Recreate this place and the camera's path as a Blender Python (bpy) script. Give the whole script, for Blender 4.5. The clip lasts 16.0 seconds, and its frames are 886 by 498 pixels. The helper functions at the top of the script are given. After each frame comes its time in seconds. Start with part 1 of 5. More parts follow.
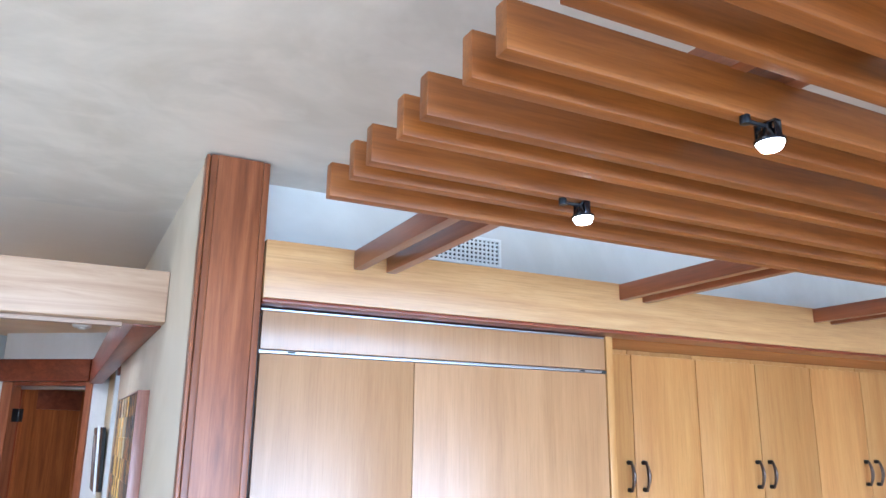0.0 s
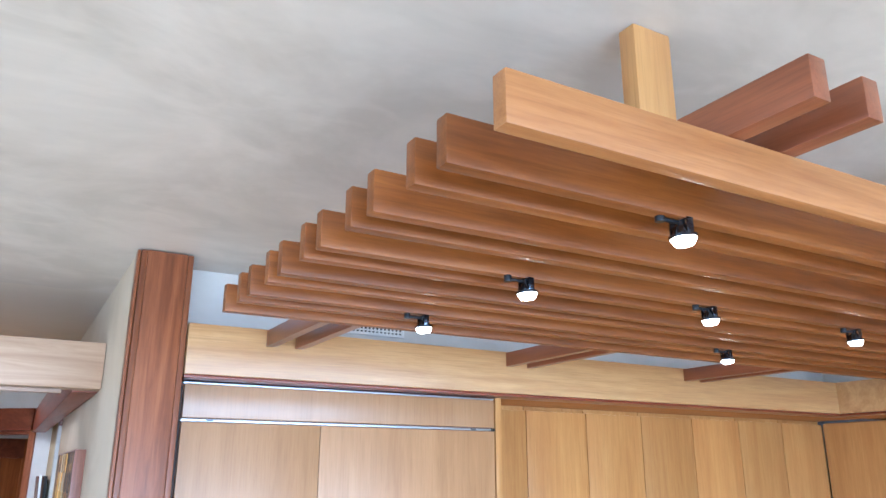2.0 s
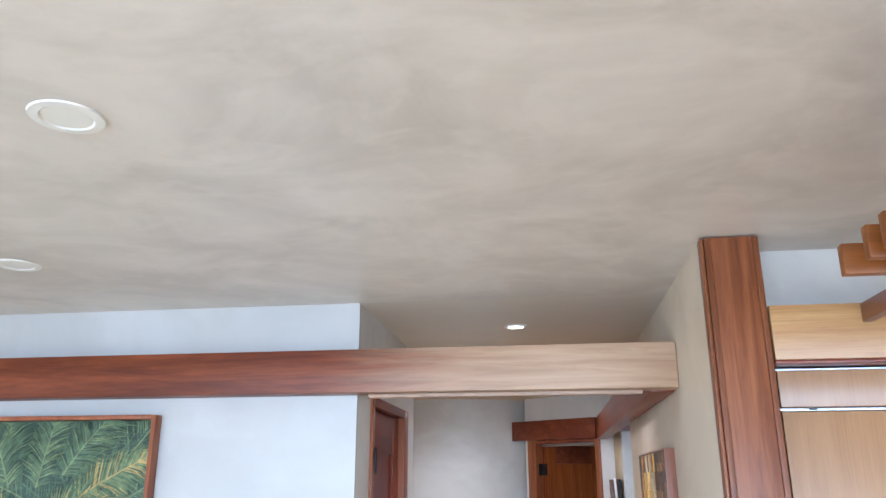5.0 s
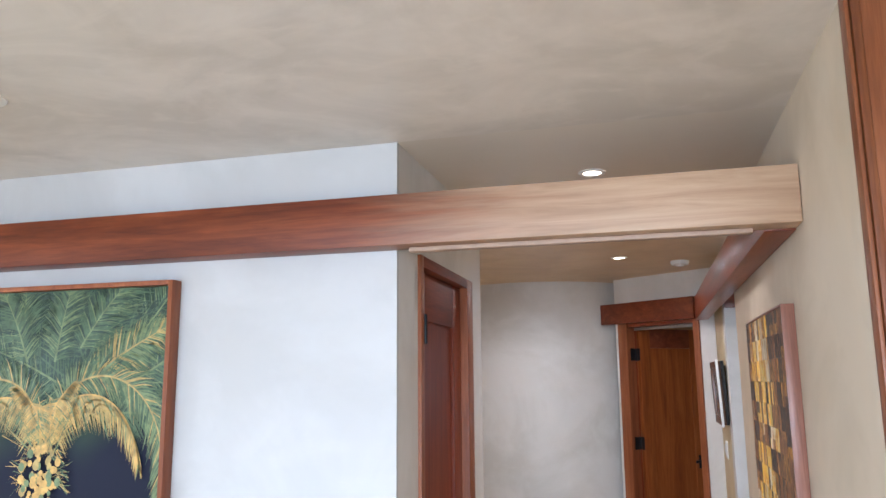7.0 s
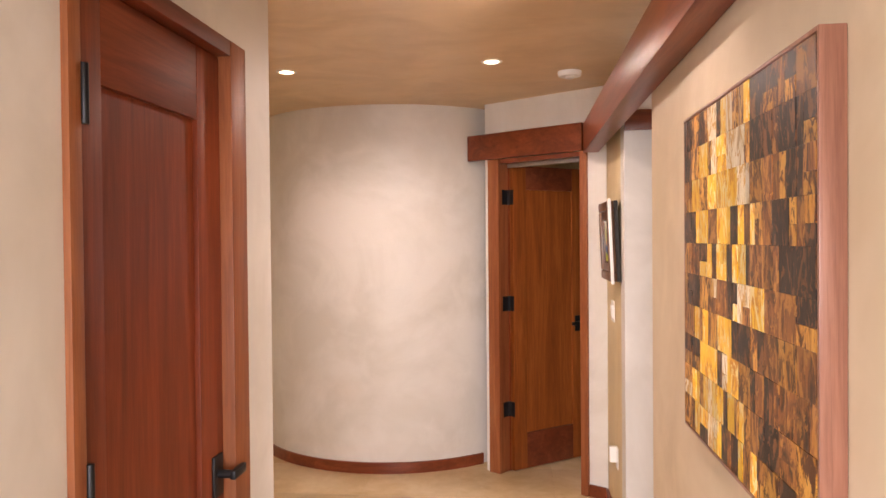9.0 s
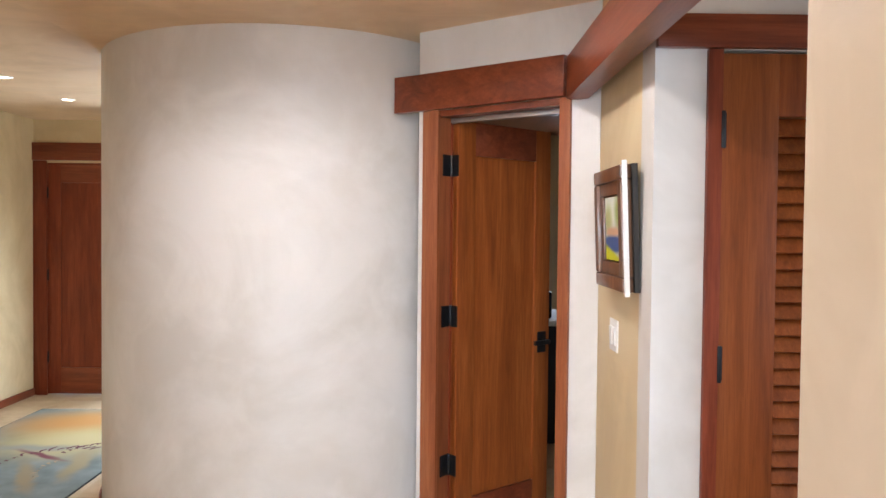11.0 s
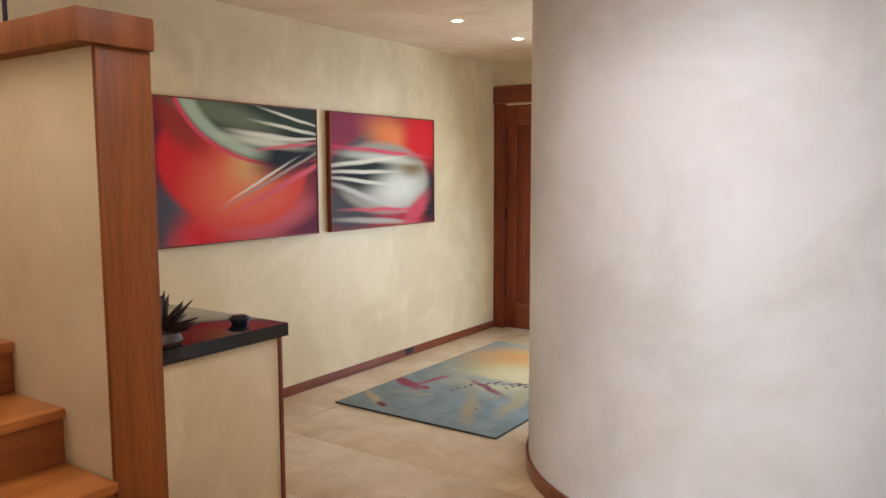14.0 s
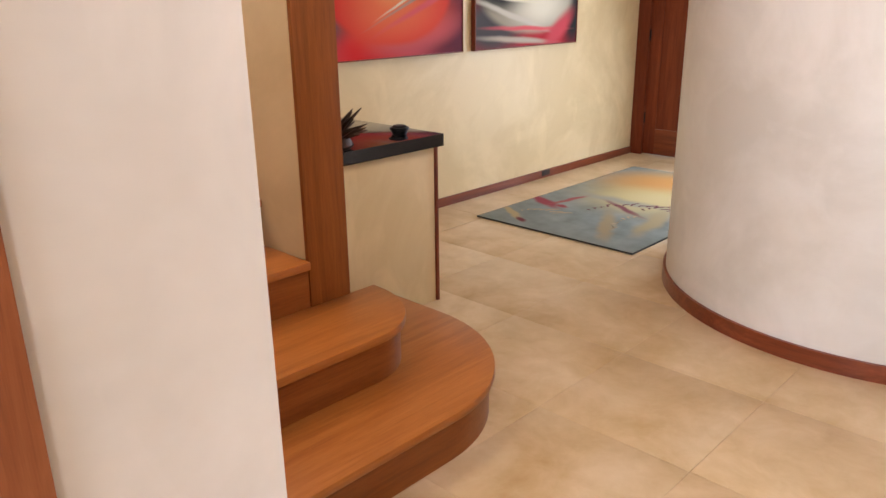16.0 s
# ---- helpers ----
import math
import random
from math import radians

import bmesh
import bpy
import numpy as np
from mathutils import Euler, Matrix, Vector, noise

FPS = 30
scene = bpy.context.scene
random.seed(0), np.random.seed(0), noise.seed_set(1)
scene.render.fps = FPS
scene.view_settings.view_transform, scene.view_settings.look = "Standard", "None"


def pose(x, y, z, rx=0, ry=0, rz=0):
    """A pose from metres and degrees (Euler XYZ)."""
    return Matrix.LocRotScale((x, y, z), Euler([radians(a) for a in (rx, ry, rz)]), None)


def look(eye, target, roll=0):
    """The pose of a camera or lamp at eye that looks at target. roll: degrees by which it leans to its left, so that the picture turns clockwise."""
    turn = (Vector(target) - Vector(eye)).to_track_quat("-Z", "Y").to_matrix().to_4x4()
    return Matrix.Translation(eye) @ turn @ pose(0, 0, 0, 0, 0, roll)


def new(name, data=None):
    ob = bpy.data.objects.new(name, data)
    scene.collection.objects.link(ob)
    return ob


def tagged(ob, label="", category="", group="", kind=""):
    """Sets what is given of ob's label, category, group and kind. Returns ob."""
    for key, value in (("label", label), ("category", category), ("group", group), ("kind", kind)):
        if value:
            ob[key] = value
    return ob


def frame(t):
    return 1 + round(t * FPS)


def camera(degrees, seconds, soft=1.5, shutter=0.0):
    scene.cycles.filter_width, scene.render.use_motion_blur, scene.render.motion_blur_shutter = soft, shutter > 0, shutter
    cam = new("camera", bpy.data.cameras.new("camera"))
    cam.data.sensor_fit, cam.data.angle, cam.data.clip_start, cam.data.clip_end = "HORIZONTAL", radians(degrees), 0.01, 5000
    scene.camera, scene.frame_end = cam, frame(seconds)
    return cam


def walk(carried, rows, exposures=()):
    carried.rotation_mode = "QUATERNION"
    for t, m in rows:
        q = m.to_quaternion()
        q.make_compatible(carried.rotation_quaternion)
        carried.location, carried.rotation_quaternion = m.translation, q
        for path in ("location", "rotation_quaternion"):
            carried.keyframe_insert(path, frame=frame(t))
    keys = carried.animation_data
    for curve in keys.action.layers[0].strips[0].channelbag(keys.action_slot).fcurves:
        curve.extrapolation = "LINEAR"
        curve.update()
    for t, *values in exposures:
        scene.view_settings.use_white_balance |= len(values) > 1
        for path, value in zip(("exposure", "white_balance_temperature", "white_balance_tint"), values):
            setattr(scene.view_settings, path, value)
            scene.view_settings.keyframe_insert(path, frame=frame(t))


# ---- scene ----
cam = camera(61.2, 16.0)
PATH = [
    (0, (0.201, 0.901, 1.737), (1.07, 2.636, 2.221), 0.8),
    (0.5, (0.267, 0.711, 1.735), (1.189, 2.413, 2.239), 0.6),
    (1, (0.253, 0.574, 1.771), (1.21, 2.25, 2.294), 0.5),
    (1.5, (0.22, 0.471, 1.789), (1.194, 2.131, 2.334), 0.3),
    (2, (0.19, 0.451, 1.8), (1.143, 2.115, 2.369), 0.1),
    (2.5, (0.126, 0.462, 1.796), (1.034, 2.141, 2.392), -0.0),
    (3, (0.079, 0.484, 1.783), (0.86, 2.219, 2.398), -0.3),
    (3.5, (0.042, 0.506, 1.778), (0.527, 2.346, 2.394), -0.3),
    (4, (0.019, 0.526, 1.773), (0.222, 2.418, 2.387), -0.2),
    (4.5, (0.011, 0.562, 1.762), (-0.041, 2.467, 2.369), -0.1),
    (4.7, (-0.003, 0.58, 1.761), (-0.146, 2.482, 2.362), -0.1),
    (6.8, (0.033, 1.11, 1.677), (-0.499, 2.998, 2.068), -0.5),
    (7, (0.042, 1.235, 1.652), (-0.473, 3.137, 1.997), -0.5),
    (7.5, (0.067, 1.567, 1.615), (-0.39, 3.501, 1.84), -0.6),
    (8, (0.039, 1.899, 1.607), (-0.339, 3.86, 1.723), -0.9),
    (8.5, (0.046, 2.278, 1.582), (-0.244, 4.256, 1.609), -0.7),
    (9, (0.019, 2.645, 1.575), (-0.187, 4.634, 1.547), -0.5),
    (9.2, (-0.002, 2.793, 1.584), (-0.177, 4.785, 1.542), -0.4),
    (11.3, (-0.136, 4.323, 1.54), (-0.115, 6.322, 1.486), 0.6),
    (11.5, (-0.144, 4.425, 1.541), (-0.131, 6.424, 1.483), 0.5),
    (12, (-0.17, 4.625, 1.545), (-0.181, 6.624, 1.487), 0.4),
    (12.5, (-0.145, 4.734, 1.551), (-0.261, 6.729, 1.49), 0.1),
    (13, (-0.124, 4.775, 1.549), (-0.657, 6.701, 1.486), -0.3),
    (13.5, (-0.13, 4.784, 1.553), (-1.033, 6.566, 1.452), -0.3),
    (14, (-0.138, 4.779, 1.512), (-1.262, 6.419, 1.305), -0.2),
    (14.5, (-0.15, 4.741, 1.477), (-1.386, 6.274, 1.126), -0.3),
    (15, (-0.165, 4.649, 1.432), (-1.451, 6.104, 0.951), -0.3),
    (15.5, (-0.136, 4.575, 1.432), (-1.443, 5.973, 0.85), -0.5),
    (16, (-0.121, 4.551, 1.457), (-1.437, 5.915, 0.818), -0.7),
]
EXPOSURE = [(0, 0.48, 4950, 9), (3.0, 0.23, 5150, 10), (4.7, 0.03, 5480, 12), (7.0, -0.02, 5900, 15), (8.0, -0.12, 6800, 21), (8.5, 0.02, 7500, 26), (9.0, 0.52, 8200, 31), (11.3, 0.76, 6150, 15), (12.4, 0.76, 5950, 14), (13.0, 0.56, 6000, 14), (14.0, 0.56, 6250, 17), (16.0, 0.68, 7000, 23)]
walk(cam, [(t, look(eye, target, roll)) for t, eye, target, roll in PATH], EXPOSURE)

# ---- light ----
world = bpy.data.worlds.new("sky")
scene.world = world
world.use_nodes = True
wn = world.node_tree.nodes
sky = wn.new("ShaderNodeTexSky")
sky.sky_type, sky.sun_disc = "NISHITA", False
sky.sun_elevation, sky.sun_rotation = radians(30), radians(207)
wn["Background"].inputs["Strength"].default_value = 0.12
world.node_tree.links.new(sky.outputs["Color"], wn["Background"].inputs["Color"])

sun_data = bpy.data.lights.new("sun", "SUN")
sun_data.energy, sun_data.angle, sun_data.color = 5.0, radians(0.5), (1.0, 0.95, 0.87)
sun = new("sun", sun_data)
sun.matrix_world = look((0, 0, 0), (0.387, 0.774, -0.5))


def area_light(name, eye, target, sx, sy, watts, colour, spread=180):
    d = bpy.data.lights.new(name, "AREA")
    d.shape, d.size, d.size_y, d.energy, d.color = "RECTANGLE", sx, sy, watts, colour
    d.spread = radians(spread)
    ob = new(name, d)
    ob.matrix_world = look(eye, target)
    return ob


def spot_light(name, eye, target, watts, colour, degrees=70, blend=0.7, radius=0.03):
    d = bpy.data.lights.new(name, "SPOT")
    d.energy, d.color, d.spot_size, d.spot_blend, d.shadow_soft_size = watts, colour, radians(degrees), blend, radius
    ob = new(name, d)
    ob.matrix_world = look(eye, target)
    return ob


DAY = (0.68, 0.84, 1.0)
WARM = (1.0, 0.84, 0.62)
SOFT = (1.0, 0.97, 0.94)
area_light("window_light_south", (0.2, -3.95, 1.35), (0.2, -1.5, -0.4), 7.8, 2.1, 575, DAY, 120)
area_light("window_light_west", (-5.45, -0.6, 1.35), (-3.0, -0.6, -0.1), 4.4, 2.1, 200, DAY, 120)
area_light("window_light_entry", (-2.0, 10.82, 1.2), (-2.0, 7.4, 0.0), 1.3, 2.1, 50, DAY)
area_light("window_light_study", (1.345, 10.93, 1.65), (0.7, 8.4, 0.9), 0.5, 0.7, 9, DAY)
area_light("window_light_alcove", (2.03, 5.915, 1.5), (0.0, 5.915, 1.1), 0.7, 1.2, 6, DAY)
# unseen fill lamp, added above the stairs to brighten steps and half wall
area_light("stairwell_fill_light", (-2.9, 5.48, 3.3), (-2.6, 5.48, 0), 1.6, 0.8, 20, (1.0, 0.93, 0.86))

# ---- materials ----


def material(name, rough=0.6, metal=0.0):
    m = bpy.data.materials.new(name)
    m.use_nodes = True
    b = m.node_tree.nodes["Principled BSDF"]
    b.inputs["Roughness"].default_value, b.inputs["Metallic"].default_value = rough, metal
    return m, m.node_tree.nodes, m.node_tree.links, b


def noise_node(n, l, vec, scale, detail=4, rough=0.55, distortion=0.0):
    t = n.new("ShaderNodeTexNoise")
    t.inputs["Scale"].default_value, t.inputs["Detail"].default_value = scale, detail
    t.inputs["Roughness"].default_value, t.inputs["Distortion"].default_value = rough, distortion
    l.new(vec, t.inputs["Vector"])
    return t.outputs["Fac"]


def ramp(n, l, fac, stops):
    r = n.new("ShaderNodeValToRGB")
    el = r.color_ramp.elements
    while len(el) < len(stops):
        el.new(0.5)
    for e, (p, c) in zip(el, stops):
        e.position, e.color = p, (*c, 1)
    l.new(fac, r.inputs["Fac"])
    return r.outputs["Color"]


def mix(n, l, fac, a, b, mode="MIX"):
    m = n.new("ShaderNodeMix")
    m.data_type, m.blend_type = "RGBA", mode
    for sock, val in ((m.inputs["Factor"], fac), (m.inputs["A"], a), (m.inputs["B"], b)):
        if isinstance(val, (int, float)):
            sock.default_value = val
        elif isinstance(val, tuple):
            sock.default_value = (*val, 1)
        else:
            l.new(val, sock)
    return m.outputs["Result"]


def mapped(n, l, scale=(1, 1, 1), rot=(0, 0, 0), world_space=True):
    mp = n.new("ShaderNodeMapping")
    mp.inputs["Scale"].default_value, mp.inputs["Rotation"].default_value = scale, [radians(a) for a in rot]
    if world_space:
        l.new(n.new("ShaderNodeNewGeometry").outputs["Position"], mp.inputs["Vector"])
    else:
        l.new(n.new("ShaderNodeTexCoord").outputs["Object"], mp.inputs["Vector"])
    return mp.outputs["Vector"]


def bump(n, l, b, height, strength=0.2, dist=0.01):
    bp = n.new("ShaderNodeBump")
    bp.inputs["Strength"].default_value, bp.inputs["Distance"].default_value = strength, dist
    l.new(height, bp.inputs["Height"])
    l.new(bp.outputs["Normal"], b.inputs["Normal"])


def maths(n, l, op, a, b):
    m = n.new("ShaderNodeMath")
    m.operation = op
    for sock, val in zip(m.inputs, (a, b)):
        if isinstance(val, (int, float)):
            sock.default_value = val
        else:
            l.new(val, sock)
    return m.outputs[0]


def plaster(name, light, dark, stain, rough=0.55, stretch=(1, 1, 1), relief=0.25, sweep=(2.2, 5, 3)):
    """Trowelled plaster: broad mottling, sweeping trowel marks and fine grain."""
    m, n, l, b = material(name, rough)
    v = mapped(n, l, stretch)
    broad = noise_node(n, l, v, 1.3, 5, 0.6, 0.6)
    marks = noise_node(n, l, mapped(n, l, (stretch[0] * sweep[0], stretch[1] * sweep[1], stretch[2] * sweep[2])), 1.0, 4, 0.55, 0.7)
    fine = noise_node(n, l, v, 60, 3)
    c = ramp(n, l, broad, [(0.4, dark), (0.6, light)])
    c = mix(n, l, maths(n, l, "MULTIPLY", ramp(n, l, marks, [(0.52, (0, 0, 0)), (0.7, (1, 1, 1))]), 0.4), c, tuple(min(0.88, x * 1.1) for x in light))
    c = mix(n, l, maths(n, l, "MULTIPLY", ramp(n, l, noise_node(n, l, v, 0.8, 3, 0.6, 0.3), [(0.55, (0, 0, 0)), (0.75, (1, 1, 1))]), 0.45), c, stain)
    l.new(c, b.inputs["Base Color"])
    l.new(maths(n, l, "MULTIPLY_ADD", marks, 0.25), b.inputs["Roughness"])
    b.inputs["Roughness"].links[0].from_node.inputs[2].default_value = rough - 0.12
    bump(n, l, b, maths(n, l, "ADD", marks, maths(n, l, "MULTIPLY", fine, 0.12)), relief, 0.006)
    return m


def wood(name, pale, mid, deep, axis="x", rough=0.32, figure=1.0, world_space=True, coat=0.4):
    """Varnished timber with grain running along one axis; each piece differs a little."""
    m, n, l, b = material(name, rough)
    a = "xyz".index(axis)
    s = [1.0 if i == a else 14.0 for i in range(3)]
    info = n.new("ShaderNodeObjectInfo").outputs["Random"]
    mp = n.new("ShaderNodeMapping")
    mp.inputs["Scale"].default_value = s
    add = n.new("ShaderNodeVectorMath")
    if world_space:
        l.new(n.new("ShaderNodeNewGeometry").outputs["Position"], add.inputs[0])
    else:
        l.new(n.new("ShaderNodeTexCoord").outputs["Object"], add.inputs[0])
    l.new(maths(n, l, "MULTIPLY", info, 7.3), add.inputs[1])
    l.new(add.outputs[0], mp.inputs["Vector"])
    v = mp.outputs["Vector"]
    g1 = noise_node(n, l, v, 0.8, 4, 0.6, 1.2 * figure)
    g2 = noise_node(n, l, v, 5.0, 5, 0.7, 0.5)
    mp2 = n.new("ShaderNodeMapping")
    mp2.inputs["Scale"].default_value = [2.0 if i == a else 90.0 for i in range(3)]
    l.new(add.outputs[0], mp2.inputs["Vector"])
    pores = noise_node(n, l, mp2.outputs["Vector"], 3.0, 3, 0.7)
    f = maths(n, l, "ADD", maths(n, l, "MULTIPLY", g1, 0.62), maths(n, l, "MULTIPLY", g2, 0.38))
    c = ramp(n, l, f, [(0.34, deep), (0.5, mid), (0.66, pale)])
    c = mix(n, l, maths(n, l, "MULTIPLY", ramp(n, l, pores, [(0.5, (0, 0, 0)), (0.75, (1, 1, 1))]), 0.35), c, tuple(x * 0.55 for x in deep))
    hsv = n.new("ShaderNodeHueSaturation")
    l.new(maths(n, l, "ADD", maths(n, l, "MULTIPLY", info, 0.22), 0.89), hsv.inputs["Value"])
    l.new(c, hsv.inputs["Color"])
    l.new(hsv.outputs["Color"], b.inputs["Base Color"])
    b.inputs["Specular IOR Level"].default_value = 0.3
    b.inputs["Coat Weight"].default_value, b.inputs["Coat Roughness"].default_value = coat, 0.3
    bump(n, l, b, maths(n, l, "ADD", g2, pores), 0.06, 0.003)
    return m


def plain(name, colour, rough=0.5, metal=0.0, vary=0.12, scale=12):
    m, n, l, b = material(name, rough, metal)
    f = noise_node(n, l, mapped(n, l, world_space=False), scale, 4, 0.6)
    l.new(ramp(n, l, f, [(0.3, tuple(x * (1 - vary) for x in colour)), (0.7, tuple(min(1, x * (1 + vary)) for x in colour))]), b.inputs["Base Color"])
    return m


def glowing(name, colour, strength):
    m, n, l, b = material(name, 0.4)
    b.inputs["Base Color"].default_value = (*colour, 1)
    b.inputs["Emission Color"].default_value = (*colour, 1)
    b.inputs["Emission Strength"].default_value = strength
    return m


CEIL = plaster("taupe_ceiling_plaster", (0.74, 0.695, 0.65), (0.6, 0.56, 0.515), (0.6, 0.535, 0.475), 0.42, (1.4, 1.8, 1.6), 0.2, (3.6, 4.4, 3))
# warm light bounced off floor and wood is coloured into this plaster
HALLCEIL = plaster("bounce_tinted_ceiling_plaster", (0.76, 0.57, 0.37), (0.66, 0.475, 0.285), (0.62, 0.42, 0.23), 0.42, (1.4, 1.8, 1.6), 0.2)
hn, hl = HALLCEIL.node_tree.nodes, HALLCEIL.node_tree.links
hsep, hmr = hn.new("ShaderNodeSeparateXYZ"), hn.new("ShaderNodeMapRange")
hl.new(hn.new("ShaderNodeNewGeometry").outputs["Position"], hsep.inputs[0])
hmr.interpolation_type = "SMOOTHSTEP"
# the bounce tint fades in along y, from plain taupe at the kitchen
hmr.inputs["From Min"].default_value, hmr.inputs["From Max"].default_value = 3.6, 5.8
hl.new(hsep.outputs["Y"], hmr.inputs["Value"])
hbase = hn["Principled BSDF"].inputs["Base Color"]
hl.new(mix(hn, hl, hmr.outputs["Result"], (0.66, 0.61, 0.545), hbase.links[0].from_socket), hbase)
WALL = plaster("ivory_wall_plaster", (0.72, 0.7, 0.665), (0.625, 0.6, 0.555), (0.63, 0.56, 0.47), 0.5, (1.2, 1.2, 1.2), 0.15)
CREAM = plaster("cream_wall_plaster", (0.7, 0.565, 0.34), (0.6, 0.465, 0.26), (0.55, 0.41, 0.22), 0.5, (1, 1, 1), 0.18)
TAN = plaster("tan_wall_plaster", (0.68, 0.57, 0.43), (0.58, 0.47, 0.335), (0.56, 0.43, 0.27), 0.5, (1, 1, 1), 0.15)
COOL = plaster("cool_white_wall_plaster", (0.575, 0.568, 0.556), (0.52, 0.512, 0.497), (0.535, 0.51, 0.468), 0.5, (1.2, 1.2, 1.2), 0.15)
PALE = plaster("white_wall_plaster", (0.8, 0.79, 0.77), (0.74, 0.73, 0.7), (0.72, 0.69, 0.62), 0.5, (1, 1, 1), 0.12)
# one fir: shade between inner slats darkens FIRX, the lit front board is paler
FIRX = wood("shaded_fir_boards_along_x", (0.31, 0.108, 0.02), (0.215, 0.066, 0.011), (0.12, 0.034, 0.006), "x", 0.42, 1.0, True, 0.1)
FRONT = wood("lit_fir_front_board", (0.4, 0.19, 0.068), (0.335, 0.145, 0.047), (0.24, 0.092, 0.027), "x", 0.4, 1.0, True, 0.15)
CASEZ = wood("cherry_casing_upright", (0.36, 0.125, 0.05), (0.27, 0.082, 0.031), (0.18, 0.048, 0.018), "z", 0.42, 1.0, True, 0.08)
RAILY = wood("red_mahogany_rail", (0.25, 0.056, 0.022), (0.18, 0.035, 0.0125), (0.11, 0.02, 0.008), "y", 0.48, 1.0, True, 0.03)
FIRZ = wood("fir_veneer_upright", (0.46, 0.255, 0.115), (0.41, 0.215, 0.092), (0.35, 0.175, 0.07), "z", 0.36, 0.7, True, 0.85)
HONEYZ = wood("honey_fir_veneer_upright", (0.55, 0.29, 0.095), (0.48, 0.23, 0.068), (0.4, 0.17, 0.045), "z", 0.34, 0.8, True, 0.5)
HONEYX = wood("honey_fir_along_x", (0.52, 0.265, 0.085), (0.44, 0.2, 0.058), (0.35, 0.14, 0.036), "x", 0.7, 0.8, True, 0.0)
FASCIA = wood("fir_fascia_along_x", (0.6, 0.36, 0.16), (0.5, 0.28, 0.11), (0.4, 0.2, 0.075), "x", 0.34)
FIRY = wood("fir_boards_along_y", (0.3, 0.1, 0.04), (0.22, 0.068, 0.026), (0.14, 0.04, 0.016), "y")
REDX = wood("red_mahogany_along_x", (0.26, 0.068, 0.028), (0.185, 0.04, 0.0155), (0.11, 0.022, 0.009), "x", 0.28, 1.0, True, 0.2)
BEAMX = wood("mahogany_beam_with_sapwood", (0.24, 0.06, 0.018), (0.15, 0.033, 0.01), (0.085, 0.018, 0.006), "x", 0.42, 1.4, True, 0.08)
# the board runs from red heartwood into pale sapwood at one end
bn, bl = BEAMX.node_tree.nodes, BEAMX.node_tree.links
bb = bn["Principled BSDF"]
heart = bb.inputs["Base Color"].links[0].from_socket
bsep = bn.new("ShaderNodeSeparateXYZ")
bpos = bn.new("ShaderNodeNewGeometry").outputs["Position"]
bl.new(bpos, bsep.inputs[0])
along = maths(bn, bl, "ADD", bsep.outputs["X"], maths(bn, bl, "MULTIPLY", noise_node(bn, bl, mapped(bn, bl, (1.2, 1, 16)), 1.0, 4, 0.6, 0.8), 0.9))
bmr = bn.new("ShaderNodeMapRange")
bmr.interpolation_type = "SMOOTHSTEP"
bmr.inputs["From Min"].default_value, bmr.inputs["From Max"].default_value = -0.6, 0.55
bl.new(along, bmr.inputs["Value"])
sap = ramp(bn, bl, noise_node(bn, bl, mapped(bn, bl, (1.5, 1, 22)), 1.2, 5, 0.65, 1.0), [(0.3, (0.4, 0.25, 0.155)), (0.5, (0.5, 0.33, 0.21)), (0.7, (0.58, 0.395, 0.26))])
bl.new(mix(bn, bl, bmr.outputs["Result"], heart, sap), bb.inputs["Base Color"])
REDY = wood("red_mahogany_along_y", (0.26, 0.068, 0.028), (0.185, 0.04, 0.0155), (0.11, 0.022, 0.009), "y", 0.36, 1.0, True, 0.15)
REDZ = wood("red_mahogany_upright", (0.25, 0.052, 0.02), (0.18, 0.033, 0.011), (0.11, 0.019, 0.007), "z", 0.45, 1.0, True, 0.05)
DOORZ = wood("cherry_door_upright", (0.36, 0.105, 0.026), (0.265, 0.068, 0.014), (0.17, 0.037, 0.008), "z", 0.42, 1.0, True, 0.08)
AMBERZ = wood("amber_cherry_board", (0.31, 0.095, 0.017), (0.24, 0.066, 0.01), (0.16, 0.04, 0.006), "z", 0.5, 0.8, True, 0.0)
POSTZ = wood("cherry_post_upright", (0.3, 0.108, 0.041), (0.215, 0.068, 0.024), (0.125, 0.036, 0.013), "z", 0.36, 1.8, True, 0.15)
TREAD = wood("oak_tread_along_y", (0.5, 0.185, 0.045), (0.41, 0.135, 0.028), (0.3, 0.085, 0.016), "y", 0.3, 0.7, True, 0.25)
# same oak as the treads, with the risers' shade put into a darker colour
RISER = wood("shaded_oak_riser_along_y", (0.32, 0.1, 0.022), (0.25, 0.07, 0.0135), (0.17, 0.042, 0.0075), "y", 0.36, 0.7, True, 0.1)
TRACK = plain("pale_limed_wood", (0.4, 0.27, 0.19), 0.5, 0.0, 0.15, 20)
BLACK = plain("black_metal", (0.02, 0.02, 0.022), 0.4, 0.6)
BRONZE = plain("dark_bronze", (0.09, 0.06, 0.045), 0.35, 0.8)
CHROME = plain("smoked_chrome", (0.1, 0.11, 0.13), 0.22, 1.0, 0.1)
STEEL = plain("brushed_aluminium", (0.5, 0.52, 0.55), 0.4, 1.0, 0.05)
DARK = plain("dark_gap", (0.02, 0.018, 0.016), 0.7)
WHITEP = plain("white_plastic", (0.82, 0.81, 0.78), 0.4, 0.0, 0.03)
GRANITE = plain("black_polished_stone", (0.012, 0.012, 0.014), 0.08, 0.0, 0.4, 60)
BULB = glowing("lit_lamp", (1.0, 0.92, 0.78), 30.0)
CANGLOW = glowing("lit_can_lamp", (1.0, 0.87, 0.66), 8.0)


